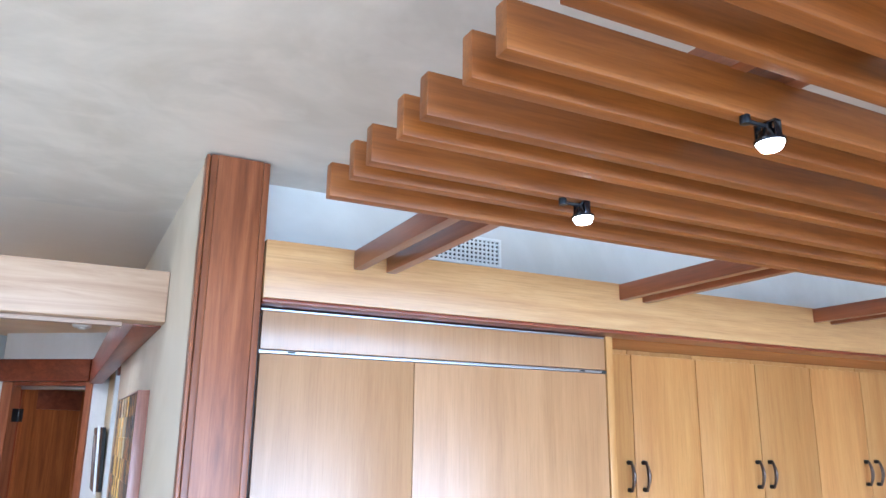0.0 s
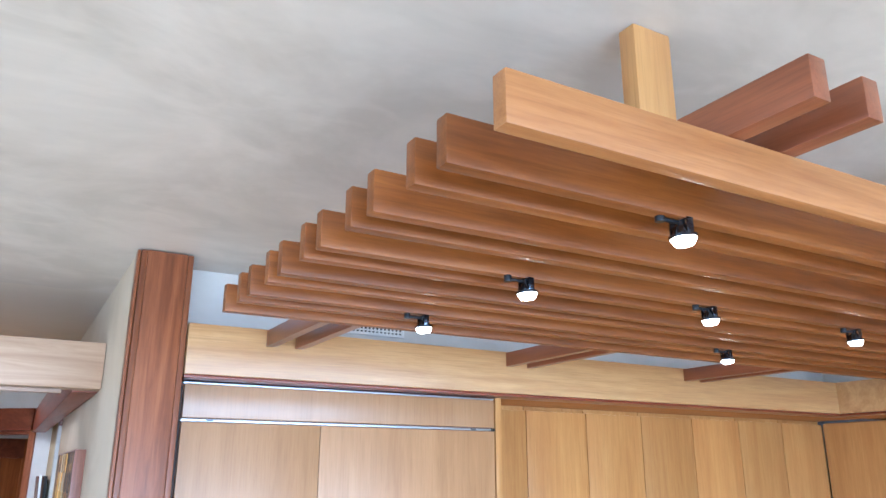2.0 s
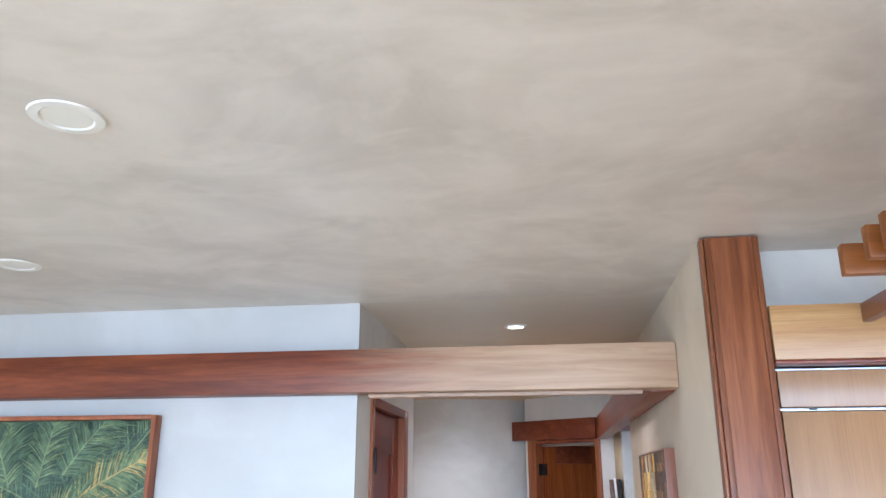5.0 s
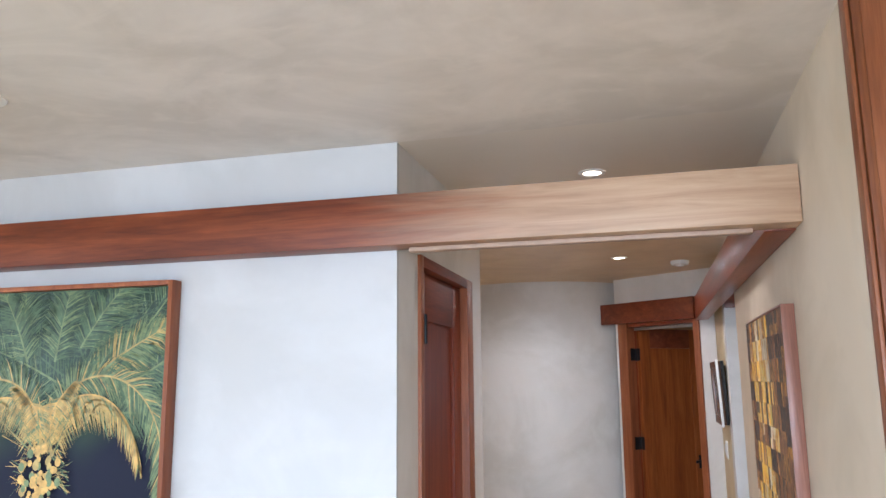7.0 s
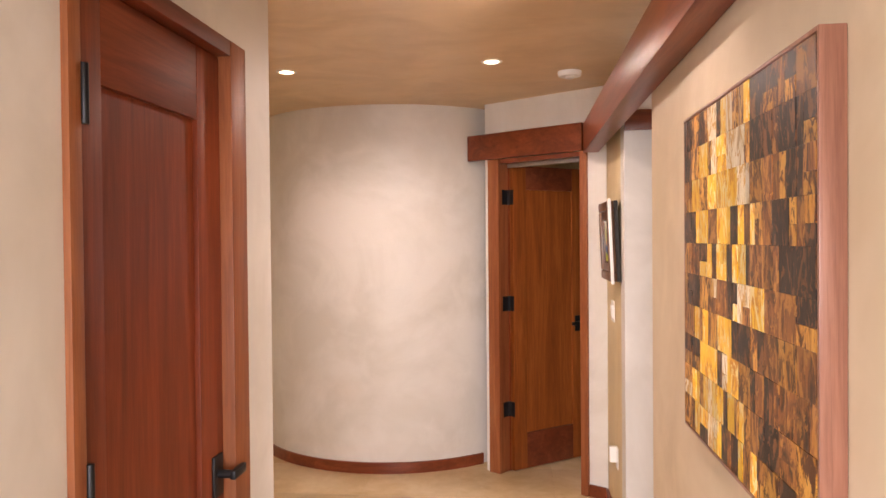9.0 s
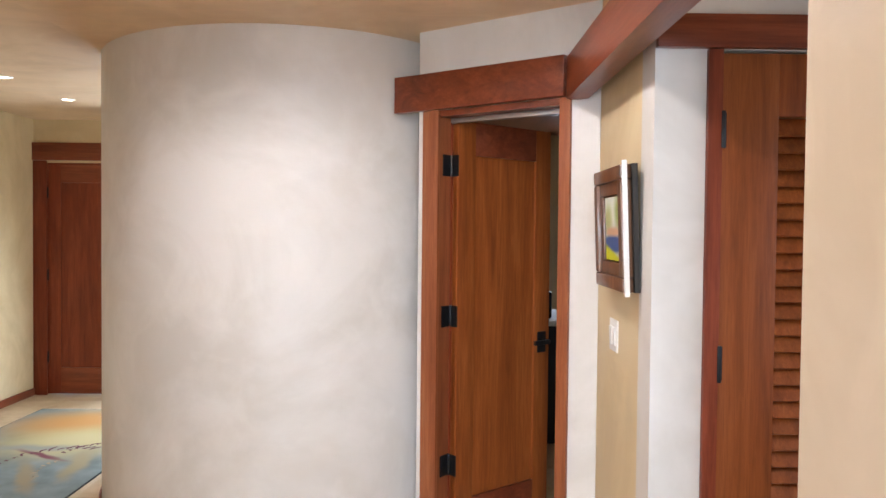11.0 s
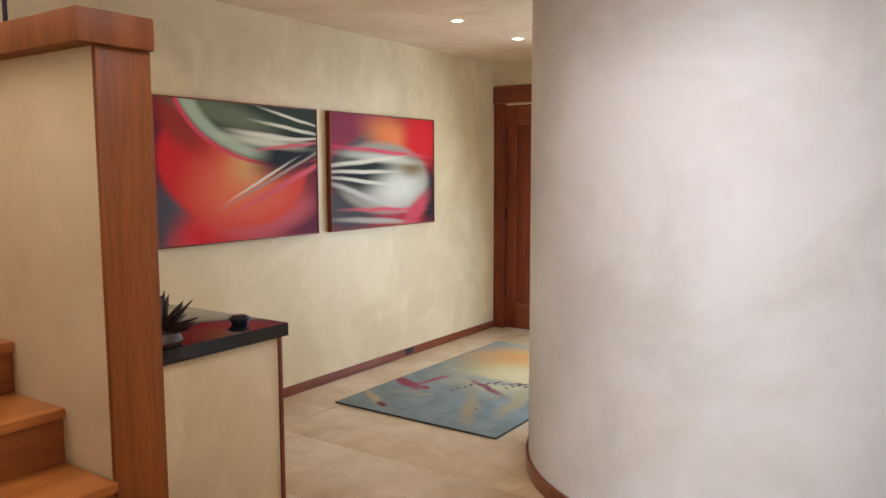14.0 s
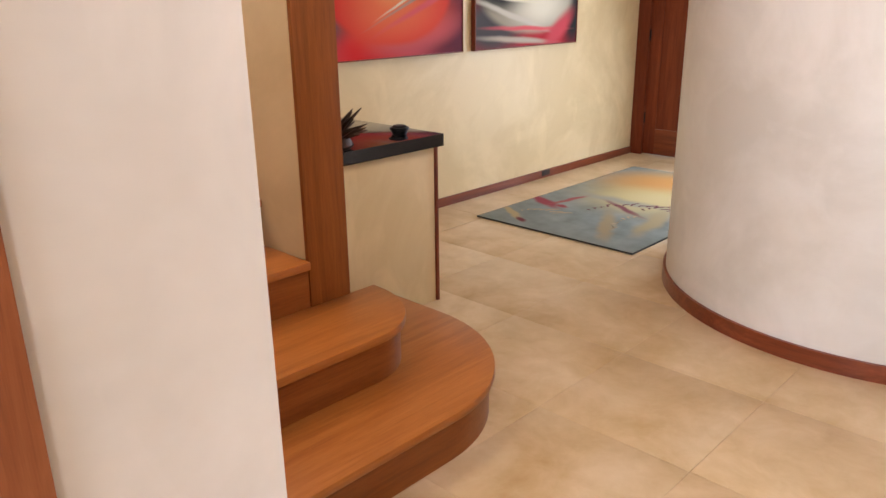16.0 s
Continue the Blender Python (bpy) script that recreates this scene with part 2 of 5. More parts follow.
def painted(name, base, layers, rough=0.45, ax=("Y", "Z"), warp=0.03):
    """A painted surface: soft-edged ellipses (centre, radii, degrees, softness, colour, ring) laid over a ground, in the object's own metres."""
    m, n, l, b = material(name, rough)
    tc = n.new("ShaderNodeTexCoord").outputs["Object"]
    wob = n.new("ShaderNodeTexNoise")
    wob.inputs["Scale"].default_value = 4.0
    l.new(tc, wob.inputs["Vector"])
    off = n.new("ShaderNodeVectorMath")
    off.operation = "SCALE"
    l.new(wob.outputs["Color"], off.inputs[0])
    off.inputs["Scale"].default_value = warp
    add = n.new("ShaderNodeVectorMath")
    l.new(tc, add.inputs[0]), l.new(off.outputs[0], add.inputs[1])
    sep = n.new("ShaderNodeSeparateXYZ")
    l.new(add.outputs[0], sep.inputs[0])
    u, v = sep.outputs[ax[0]], sep.outputs[ax[1]]
    c = ramp(n, l, noise_node(n, l, tc, 5, 5), [(0.3, tuple(x * 0.8 for x in base)), (0.7, tuple(x * 1.2 for x in base))])
    for cx, cy, rx, ry, deg, soft, col, ring in layers:
        ca, sa = math.cos(radians(deg)), math.sin(radians(deg))
        du, dv = maths(n, l, "SUBTRACT", u, cx), maths(n, l, "SUBTRACT", v, cy)
        a = maths(n, l, "ADD", maths(n, l, "MULTIPLY", du, ca / rx), maths(n, l, "MULTIPLY", dv, sa / rx))
        d = maths(n, l, "ADD", maths(n, l, "MULTIPLY", du, -sa / ry), maths(n, l, "MULTIPLY", dv, ca / ry))
        r = maths(n, l, "SQRT", maths(n, l, "ADD", maths(n, l, "MULTIPLY", a, a), maths(n, l, "MULTIPLY", d, d)), 0)
        if ring:
            r = maths(n, l, "DIVIDE", maths(n, l, "ABSOLUTE", maths(n, l, "SUBTRACT", r, 1.0), 0), ring)
        mr = n.new("ShaderNodeMapRange")
        mr.interpolation_type = "SMOOTHSTEP"
        for key, val in (("From Min", 1 + soft), ("From Max", 1 - soft), ("To Min", 0), ("To Max", 1)):
            mr.inputs[key].default_value = val
        l.new(r, mr.inputs["Value"])
        c = mix(n, l, mr.outputs["Result"], c, col)
    l.new(c, b.inputs["Base Color"])
    b.inputs["Specular IOR Level"].default_value = 0.12
    bump(n, l, b, noise_node(n, l, tc, 120, 3), 0.12, 0.002)
    return m


# ---- mesh helpers ----


def box(bm, x0, x1, y0, y1, z0, z1, bevel=0.0, m=None):
    """A box between two corners, with eased edges, added to bm."""
    t = bmesh.new()
    bmesh.ops.create_cube(t, size=1)
    bmesh.ops.transform(t, verts=t.verts, matrix=Matrix.Translation(((x0 + x1) / 2, (y0 + y1) / 2, (z0 + z1) / 2)) @ Matrix.Diagonal((abs(x1 - x0), abs(y1 - y0), abs(z1 - z0), 1)))
    if bevel:
        bmesh.ops.bevel(t, geom=t.edges[:], offset=bevel, segments=2, profile=0.6, affect="EDGES", clamp_overlap=True)
    return merge(bm, t, m)


def merge(bm, t, m=None):
    if m is not None:
        bmesh.ops.transform(t, verts=t.verts, matrix=m)
    d = bpy.data.meshes.new("tmp")
    t.to_mesh(d)
    t.free()
    bm.from_mesh(d)
    bpy.data.meshes.remove(d)
    return bm


def tube(bm, r0, r1, depth, m, seg=24, bevel=0.0):
    """A round bar or cone along its own z, moved by m."""
    t = bmesh.new()
    bmesh.ops.create_cone(t, cap_ends=True, segments=seg, radius1=r0, radius2=r1, depth=depth)
    if bevel:
        rim = [e for e in t.edges if any(len(f.verts) > 4 for f in e.link_faces)]
        bmesh.ops.bevel(t, geom=rim, offset=bevel, segments=2, profile=0.6, affect="EDGES")
    return merge(bm, t, m)


def prism(bm, outline, z0, z1, m=None, bevel=0.0):
    """An upright block over a closed outline in x and y."""
    t = bmesh.new()
    f = t.faces.new([t.verts.new((x, y, z0)) for x, y in outline])
    if f.normal.z > 0:
        f.normal_flip()
    up = bmesh.ops.extrude_face_region(t, geom=[f])["geom"]
    bmesh.ops.translate(t, verts=[v for v in up if isinstance(v, bmesh.types.BMVert)], vec=(0, 0, z1 - z0))
    bmesh.ops.recalc_face_normals(t, faces=t.faces[:])
    if bevel:
        bmesh.ops.bevel(t, geom=[e for e in t.edges if abs(e.verts[0].co.z - e.verts[1].co.z) < 1e-5], offset=bevel, segments=2, profile=0.6, affect="EDGES")
    return merge(bm, t, m)


def smooth(ob, degrees=35):
    for p in ob.data.polygons:
        p.use_smooth = True
    ob.data.set_sharp_from_angle(angle=radians(degrees))
    return ob


def mesh_object(name, bm, mat, parent=None, m=None):
    d = bpy.data.meshes.new(name)
    bm.to_mesh(d)
    bm.free()
    d.materials.append(mat)
    ob = new(name, d)
    if m is not None:
        ob.matrix_basis = m
    if parent is not None:
        ob.parent = parent
    return smooth(ob)


def part(name, bm, mat, parent, label=""):
    """One mesh under a thing; bm is in the thing's own metres."""
    return tagged(mesh_object(name, bm, mat, parent), label)


def thing(name, m, label, category, group="", kind=""):
    ob = new(name)
    ob.matrix_basis = m
    ob.empty_display_size = 0.1
    return tagged(ob, label, category, group, kind)


def solid(name, mat, label="", category="", kind="structure", boxes=(), bevel=0.0):
    bm = bmesh.new()
    for b in boxes:
        box(bm, *b, bevel=bevel)
    return tagged(mesh_object(name, bm, mat), label, category, "", kind)


def one(*b, bevel=0.0, m=None):
    return box(bmesh.new(), *b, bevel=bevel, m=m)


# ---- structure ----
Z = 2.475
ZE = 2.51
RX = 0.49      # hall, right wall face
LX = -0.77     # hall, left wall face
PY = 3.63      # wall with the palm picture
FX = -3.80     # entry, picture wall face
EY = 11.0     # entry, end wall face
DOOR2 = pose(-0.24, 7.735, 0, 0, 0, -35.9)
CX, CY, CR = -0.98, 8.635, 1.05

FLOOR_UNDER = plain("mortar_bed", (0.46, 0.36, 0.24), 0.8)
solid("floor", FLOOR_UNDER, "sandy mortar bed under honed travertine floor tiles", "floor", boxes=[(-6, 5, -4.6, 11.5, -0.2, -0.006)])
solid("ceiling_kitchen", CEIL, "taupe trowelled plaster ceiling", "ceiling", boxes=[(-5.6, 4.9, -4.2, 3.63, Z, Z + 0.15)])
solid("ceiling_hall", HALLCEIL, "trowelled plaster ceiling of the hall with warm bounce light tinted in", "ceiling", boxes=[(-1.9, 3.0, 3.63, 11.1, Z, Z + 0.15)])
solid("ceiling_entry", HALLCEIL, "plaster ceiling of the entry with warm bounce light tinted in", "ceiling", boxes=[(-4.1, -1.9, 6.205, 11.1, ZE, ZE + 0.15)])
# assumed stairwell shaft, out of view, added round the fill lamp
solid("ceiling_stairwell", CEIL, "taupe plaster ceiling over the stairwell", "ceiling", boxes=[(-4.1, -1.75, 4.63, 6.36, 3.5, 3.6)])
solid("wall_stairwell", PALE, "white plaster walls of the stairwell above the hall", "wall", boxes=[(-1.9, -1.75, 4.78, 6.205, Z + 0.15, 3.5), (-4.1, -1.9, 6.207, 6.36, ZE + 0.15, 3.5), (-4.1, -1.9, 4.63, 4.78, Z, 3.5), (-4.1, FX, 4.78, 6.205, Z, 3.5)])

# kitchen side
solid("wall_kitchen_cabinets", WALL, "ivory plaster wall above the cabinets", "wall", boxes=[(0.66, 4.9, 3.083, 3.25, 2.245, Z), (0.66, 4.9, 3.63, 3.75, 0, 2.245), (4.17, 4.29, -4.05, 3.083, 2.245, Z)])
solid("wall_kitchen_east", PALE, "white plaster wall", "wall", boxes=[(4.78, 4.9, -4.2, 3.63, 0, Z)])
solid("wall_south", PALE, "white plaster wall with a wide window opening", "wall", boxes=[(-5.6, -3.8, -4.2, -4.05, 0, Z), (4.2, 4.78, -4.2, -4.05, 0, Z), (-3.8, 4.2, -4.2, -4.05, 0, 0.2), (-3.8, 4.2, -4.2, -4.05, 2.38, Z)])
solid("wall_west", PALE, "white plaster wall with a wide window opening", "wall", boxes=[(-5.65, -5.5, -4.05, -2.9, 0, Z), (-5.65, -5.5, 1.7, PY, 0, Z), (-5.65, -5.5, -2.9, 1.7, 0, 0.2), (-5.65, -5.5, -2.9, 1.7, 2.38, Z)])
solid("wall_palm", COOL, "white trowelled plaster wall behind the palm picture", "wall", boxes=[(-5.65, LX, PY, PY + 0.02, 0, Z), (-5.65, LX - 0.15, PY + 0.02, PY + 0.15, 0, Z)], bevel=0.0)
# closet block, left wall of the hall with the door opening
bm = bmesh.new()
DY0, DY1, DZ = 3.905, 4.61, 2.075
for b in [(LX - 0.15, LX, PY + 0.0205, DY0, 0, Z), (LX - 0.15, LX, DY1, 4.955, 0, Z), (LX - 0.15, LX, DY0, DY1, DZ, Z)]:
    box(bm, *b)
tagged(mesh_object("wall_hall_left", bm, WALL), "ivory plaster wall round the closet door", "wall", "", "structure")
solid("wall_stair_near", WALL, "ivory plaster wall beside the stairs", "wall", boxes=[(FX, LX - 0.15, 4.78, 4.955, 0, Z)])
# right wall
solid("wall_hall_right", TAN, "tan plaster wall carrying the patchwork picture", "wall", boxes=[(RX, RX + 0.16, 2.93, 5.4, 0, Z)])
solid("wall_alcove_near", WALL, "plaster wall of the alcove", "wall", boxes=[(RX + 0.16, 2.2, 5.25, 5.4, 0, Z)])
solid("wall_alcove_end", WALL, "plaster wall closing the alcove", "wall", boxes=[(2.05, 2.2, 5.4, 5.55, 0, Z), (2.05, 2.2, 6.28, 6.43, 0, Z), (2.05, 2.2, 5.55, 6.28, 0, 0.88), (2.05, 2.2, 5.55, 6.28, 2.12, Z)])
solid("wall_louvre", WALL, "white plaster pier beside the louvred door", "wall", boxes=[(0.532, 0.69, 6.43, 6.57, 0, Z), (0.69, 1.535, 6.43, 6.57, 2.1, Z), (1.535, 2.2, 6.43, 6.57, 0, Z)])
solid("wall_switch", CREAM, "cream plaster wall with the small landscape and a switch", "wall", boxes=[(0.532, 0.67, 6.57, 7.21, 0, Z)])
# diagonal wall with the open door
bm = bmesh.new()
for b in [(0.03, 0.14, 0, 0.1, 0, Z), (0.785, 0.95, 0, 0.1, 0, Z), (0.14, 0.785, 0, 0.1, 2.1, Z)]:
    box(bm, *b, m=DOOR2)
tagged(mesh_object("wall_diagonal", bm, WALL), "ivory plaster wall with an open doorway", "wall", "", "structure")


def arc_wall(r0, r1, a0, a1, z0, z1, steps=64):
    bm = bmesh.new()
    ring = []
    for i in range(steps + 1):
        a = radians(a0 + (a1 - a0) * i / steps)
        ring.append([bm.verts.new((CX + r * math.cos(a), CY + r * math.sin(a), z)) for r, z in ((r1, z0), (r1, z1), (r0, z1), (r0, z0))])
    for p, q in zip(ring, ring[1:]):
        for k in range(4):
            bm.faces.new((p[k], p[(k + 1) % 4], q[(k + 1) % 4], q[k]))
    bm.faces.new(ring[0][::-1]), bm.faces.new(ring[-1])
    bmesh.ops.recalc_face_normals(bm, faces=bm.faces[:])
    return bm


tagged(mesh_object("wall_curved", arc_wall(CR - 0.14, CR, 90, 318, 0, Z + 0.03), WALL), "curved ivory trowelled plaster wall", "wall", "", "structure")
tagged(mesh_object("baseboard_curved", arc_wall(CR, CR + 0.015, 120, 313.5, 0, 0.075), REDX), "red-brown bent wooden baseboard", "baseboard", "", "structure")
solid("wall_entry_side", WALL, "plaster wall behind the curved wall", "wall", boxes=[(-1.0, -0.86, 9.62, EY, 0, Z)])
solid("wall_pictures", CREAM, "cream plaster wall carrying two red pictures", "wall", boxes=[(FX - 0.15, FX, 4.8, EY + 0.15, 0, ZE)])
solid("wall_entry_end", CREAM, "cream plaster wall with the far door", "wall", boxes=[(FX, -3.68, EY, EY + 0.15, 0, ZE), (-2.83, -2.7, EY, EY + 0.15, 0, ZE), (-3.68, -2.83, EY, EY + 0.15, 2.12, ZE), (-2.7, -1.3, EY, EY + 0.15, 0, 0.1), (-2.7, -1.3, EY, EY + 0.15, 2.3, ZE), (-1.3, -0.86, EY, EY + 0.15, 0, ZE)])
solid("baseboard_entry", REDY, "red-brown wooden baseboard", "baseboard", boxes=[(FX, FX + 0.015, 7.2, EY, 0, 0.066)], bevel=0.003)
solid("baseboard_hall_right", REDY, "red-brown wooden baseboard", "baseboard", boxes=[(RX - 0.015, RX, 2.9, 5.4, 0, 0.075), (0.517, 0.532, 6.43, 7.17, 0, 0.075)], bevel=0.003)
solid("baseboard_hall_left", REDY, "red-brown wooden baseboard", "baseboard", boxes=[(LX, LX + 0.015, PY, 3.87, 0, 0.075), (LX, LX + 0.015, 4.72, 4.955, 0, 0.075)], bevel=0.003)
bm = bmesh.new()
box(bm, 0.83, 0.945, -0.015, 0, 0, 0.075, 0.003, DOOR2)
tagged(mesh_object("baseboard_diagonal", bm, REDX), "red-brown wooden baseboard", "baseboard", "", "structure")
# room behind the open door
solid("wall_study_back", CREAM, "cream wall of the study with a window opening", "wall", boxes=[(-0.3, 1.06, 11.0, 11.15, 0, Z), (1.63, 3.0, 11.0, 11.15, 0, Z), (1.06, 1.63, 11.0, 11.15, 0, 1.25), (1.06, 1.63, 11.0, 11.15, 2.0, Z)])
solid("wall_study_east", CREAM, "cream wall of the study", "wall", boxes=[(2.85, 3.0, 6.57, 11.0, 0, Z)])
solid("wall_study_west", CREAM, "cream wall of the study", "wall", boxes=[(-0.86, -0.72, 9.4, 11.15, 0, Z)])

solid("ceiling_study", FIRY, "brown timber ceiling of the study", "ceiling", boxes=[(0.12, 2.84, 7.95, 10.99, Z - 0.06, Z - 0.004)])

# timber post at the end of the right wall
post = thing("timber_post", pose(0.493, 2.884, 0), "cherry-stained timber post trimming the end of the wall", "post")
part("shaft", one(0.0183, 0.1417, 0.004, 0.045, 0, Z - 0.004, bevel=0.002), POSTZ, post)
for x in (0.0, 0.142):
    part("edge_bead", one(x, x + 0.018, 0, 0.045, 0, Z - 0.006, bevel=0.004), POSTZ, post)
part("edge_bead", one(-0.011, -0.0015, 0.006, 0.05, 0, Z - 0.006, bevel=0.003), POSTZ, post)

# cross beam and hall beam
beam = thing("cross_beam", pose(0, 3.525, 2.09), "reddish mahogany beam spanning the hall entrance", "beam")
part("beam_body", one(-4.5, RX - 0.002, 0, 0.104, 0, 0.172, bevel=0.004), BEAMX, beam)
part("door_track", one(-0.71, 0.36, 0.05, 0.085, -0.016, -0.001, bevel=0.003), TRACK, beam, "pale sliding track under the beam")
hb = thing("hall_beam", pose(0.398, 3.632, 2.085), "glossy red mahogany beam along the top of the hall wall", "beam")
part("beam_body", one(0, 0.09, 0, 3.6, 0, 0.172, bevel=0.004), REDY, hb)

# ---- slatted canopy ----
canopy = thing("slatted_canopy", pose(0, 0, 2.13), "hanging canopy of fir slats on cross ties below the ceiling", "canopy")
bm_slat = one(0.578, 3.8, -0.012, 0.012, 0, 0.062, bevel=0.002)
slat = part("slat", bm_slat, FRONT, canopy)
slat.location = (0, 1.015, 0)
# inner slats take the fir colour with shade mixed in
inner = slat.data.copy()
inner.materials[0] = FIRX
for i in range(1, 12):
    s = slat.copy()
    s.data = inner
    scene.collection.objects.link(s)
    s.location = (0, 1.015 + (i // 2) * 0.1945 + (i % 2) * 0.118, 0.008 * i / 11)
for x in (0.907, 1.007, 1.864, 1.964, 2.838, 2.938):
    part("cross_tie", one(x, x + 0.03, 0.888, 2.876, 0.063, 0.117, bevel=0.002), FIRY, canopy)
for x in (0.955, 1.912, 2.886):
    part("hanger", one(x, x + 0.078, 1.19, 1.224, 0.1175, Z - 2.13 - 0.002, bevel=0.003), HONEYZ, canopy)


def canopy_spot(x, y, aim):
    t = thing("canopy_spotlight", pose(x, y, 2.138), "small black swivel spotlight with a lit bulb under the slats", "spotlight", "spotlights of the canopy")
    bm = bmesh.new()
    tube(bm, 0.003, 0.003, 0.045, pose(-0.022, 0, -0.01, 0, 90), 10)
    tube(bm, 0.007, 0.007, 0.012, pose(-0.04, 0, -0.009), 14, 0.001)
    part("bracket", bm, BLACK, t)
    bm = bmesh.new()
    for sy in (-0.0165, 0.0145):
        box(bm, -0.006, 0.006, sy, sy + 0.002, -0.028, -0.006, 0.0005)
    box(bm, -0.006, 0.006, -0.0165, 0.0165, -0.008, -0.005, 0.0005)
    part("yoke", bm, CHROME, t, "dark chrome yoke")
    h = look((0.0, 0, -0.011), (aim[0], aim[1], -0.7)) @ Matrix.Diagonal((0.74, 0.74, 0.74, 1))
    bm = bmesh.new()
    tube(bm, 0.024, 0.014, 0.022, h @ pose(0, 0, -0.017), 20, 0.003)
    tube(bm, 0.01, 0.008, 0.012, h @ pose(0, 0, 0.0), 16)
    tube(bm, 0.027, 0.027, 0.006, h @ pose(0, 0, -0.027), 20)
    part("lamp_head", bm, CHROME, t)
    bm = bmesh.new()
    tube(bm, 0.017, 0.025, 0.014, h @ pose(0, 0, -0.036), 20, 0.003)
    part("bulb", bm, BULB, t, "lit bulb")
    spot_light("spot", Vector((x, y, 2.138)) + h @ Vector((0, 0, -0.05)), (x + aim[0], y + aim[1], 1.2), 5, (1, 0.86, 0.66), 80)


for x, y in ((0.96, 1.137), (0.972, 1.515), (0.972, 1.905), (1.45, 1.52), (1.957, 1.905), (1.965, 1.527), (1.965, 1.14)):
    canopy_spot(x, y, (0.04, -0.03))

# ---- cabinets ----
solid("cabinet_fascia", FASCIA, "honey fir fascia board above the cabinets", "fascia", "structure", boxes=[(0.6565, 3.963, 2.877, 2.907, 2.09, 2.25), (3.963, 3.993, -0.6, 2.907, 2.09, 2.25)], bevel=0.002)
solid("cabinet_top_board", FASCIA, "fir board closing the top of the cabinets", "fascia", "structure", boxes=[(0.6565, 3.99, 2.9075, 3.25, 2.195, 2.243), (3.9935, 4.3, -0.6, 2.906, 2.195, 2.243)])
solid("cabinet_soffit", HONEYX, "honey fir soffit board recessed under the fascia", "soffit", "structure", boxes=[(1.893, 4.37, 2.99, 3.6, 2.085, 2.1), (4.08, 4.77, -0.6, 2.99, 2.085, 2.1)])
solid("fascia_moulding", REDX, "dark red-brown moulding under the fascia", "trim", "structure", boxes=[(0.6565, 4.079, 2.882, 2.989, 2.079, 2.0895), (3.968, 4.079, -0.6, 2.8815, 2.079, 2.0895)], bevel=0.002)
fr = thing("refrigerator", pose(0.673, 2.957, 0), "built-in refrigerator behind honey fir panels with steel strips", "refrigerator")
part("body", one(0.0, 1.188, 0.022, 0.6, 0.1, 2.068), DOORZ, fr)
part("top_panel", one(0.004, 1.184, 0, 0.02, 1.962, 2.068, bevel=0.002), FIRZ, fr)
part("door", one(0.004, 0.467, 0, 0.02, 0.12, 1.949, bevel=0.002), FIRZ, fr)
part("door", one(0.469, 1.184, 0, 0.02, 0.12, 1.949, bevel=0.002), FIRZ, fr)
part("steel_strip", one(0.0, 1.186, -0.002, 0.02, 1.951, 1.959, bevel=0.001), STEEL, fr, "brushed steel strip")
part("steel_strip", one(0.0, 1.186, 0.003, 0.02, 2.0695, 2.0745, bevel=0.001), STEEL, fr, "brushed steel strip")
for x in (0.08, 1.075):
    part("vent_notch", one(x, x + 0.022, -0.003, 0.01, 1.9525, 1.9575), DARK, fr, "small black notch in the steel strip")
part("vent_notch", one(1.168, 1.186, -0.003, 0.01, 1.95, 1.96), DARK, fr, "black end of the steel strip")
part("side_gap", one(-0.006, -0.001, 0.0, 0.1, 0.1, 2.06), DARK, fr)
solid("cabinet_end_panel", HONEYZ, "fir panel between the refrigerator and the cabinets", "panel", "structure", boxes=[(1.8645, 1.8925, 2.957, 3.55, 0, 2.0785)], bevel=0.002)


def handle(x, z0, z1, parent, label="dark bronze bow handle"):
    """A bowed pull between two round feet."""
    bm = bmesh.new()
    mid, half = (z0 + z1) / 2, (z1 - z0) / 2 - 0.008
    for k in range(8):
        a0, a1 = -1 + k / 4, -1 + (k + 1) / 4
        p, q = Vector((x, -0.02 - 0.014 * (1 - a0 * a0), mid + half * a0)), Vector((x, -0.02 - 0.014 * (1 - a1 * a1), mid + half * a1))
        w = 0.0055 + 0.0025 * (1 - abs((a0 + a1) / 2))
        tube(bm, w, w, (q - p).length + 0.002, Matrix.Translation((p + q) / 2) @ (q - p).to_track_quat("Z", "Y").to_matrix().to_4x4(), 8)
    h = part("handle", bm, BRONZE, parent, label)
    return h


def handle_feet(x, z0, z1, parent):
    for z in (z0 + 0.008, z1 - 0.008):
        bm = tube(bmesh.new(), 0.009, 0.008, 0.02, pose(x, -0.0105, z, 90), 12, 0.001)
        part("handle_foot", bm, BLACK, parent, "black round handle foot")


edges = [1.895, 2.235, 2.583, 2.935, 3.292, 3.648, 4.005, 4.37]
for i, (a, c) in enumerate(zip(edges, edges[1:])):
    cab = thing("tall_cabinet", pose(a, 3.265, 0), "tall honey fir cabinet with a dark bronze bow handle", "cabinet", "tall cabinets")
    w = c - a
    part("body", one(0.002, w - 0.002, 0.022, 0.355, 0.1, 2.084), HONEYZ, cab)
    d = part("door", one(0.002, w - 0.002, 0, 0.02, 0.12, 2.064, bevel=0.002), HONEYZ, cab)
    hx = 0.037 if i % 2 or i == 6 else w - 0.037
    handle(hx, 1.537, 1.654, d)
    handle_feet(hx, 1.537, 1.654, d)
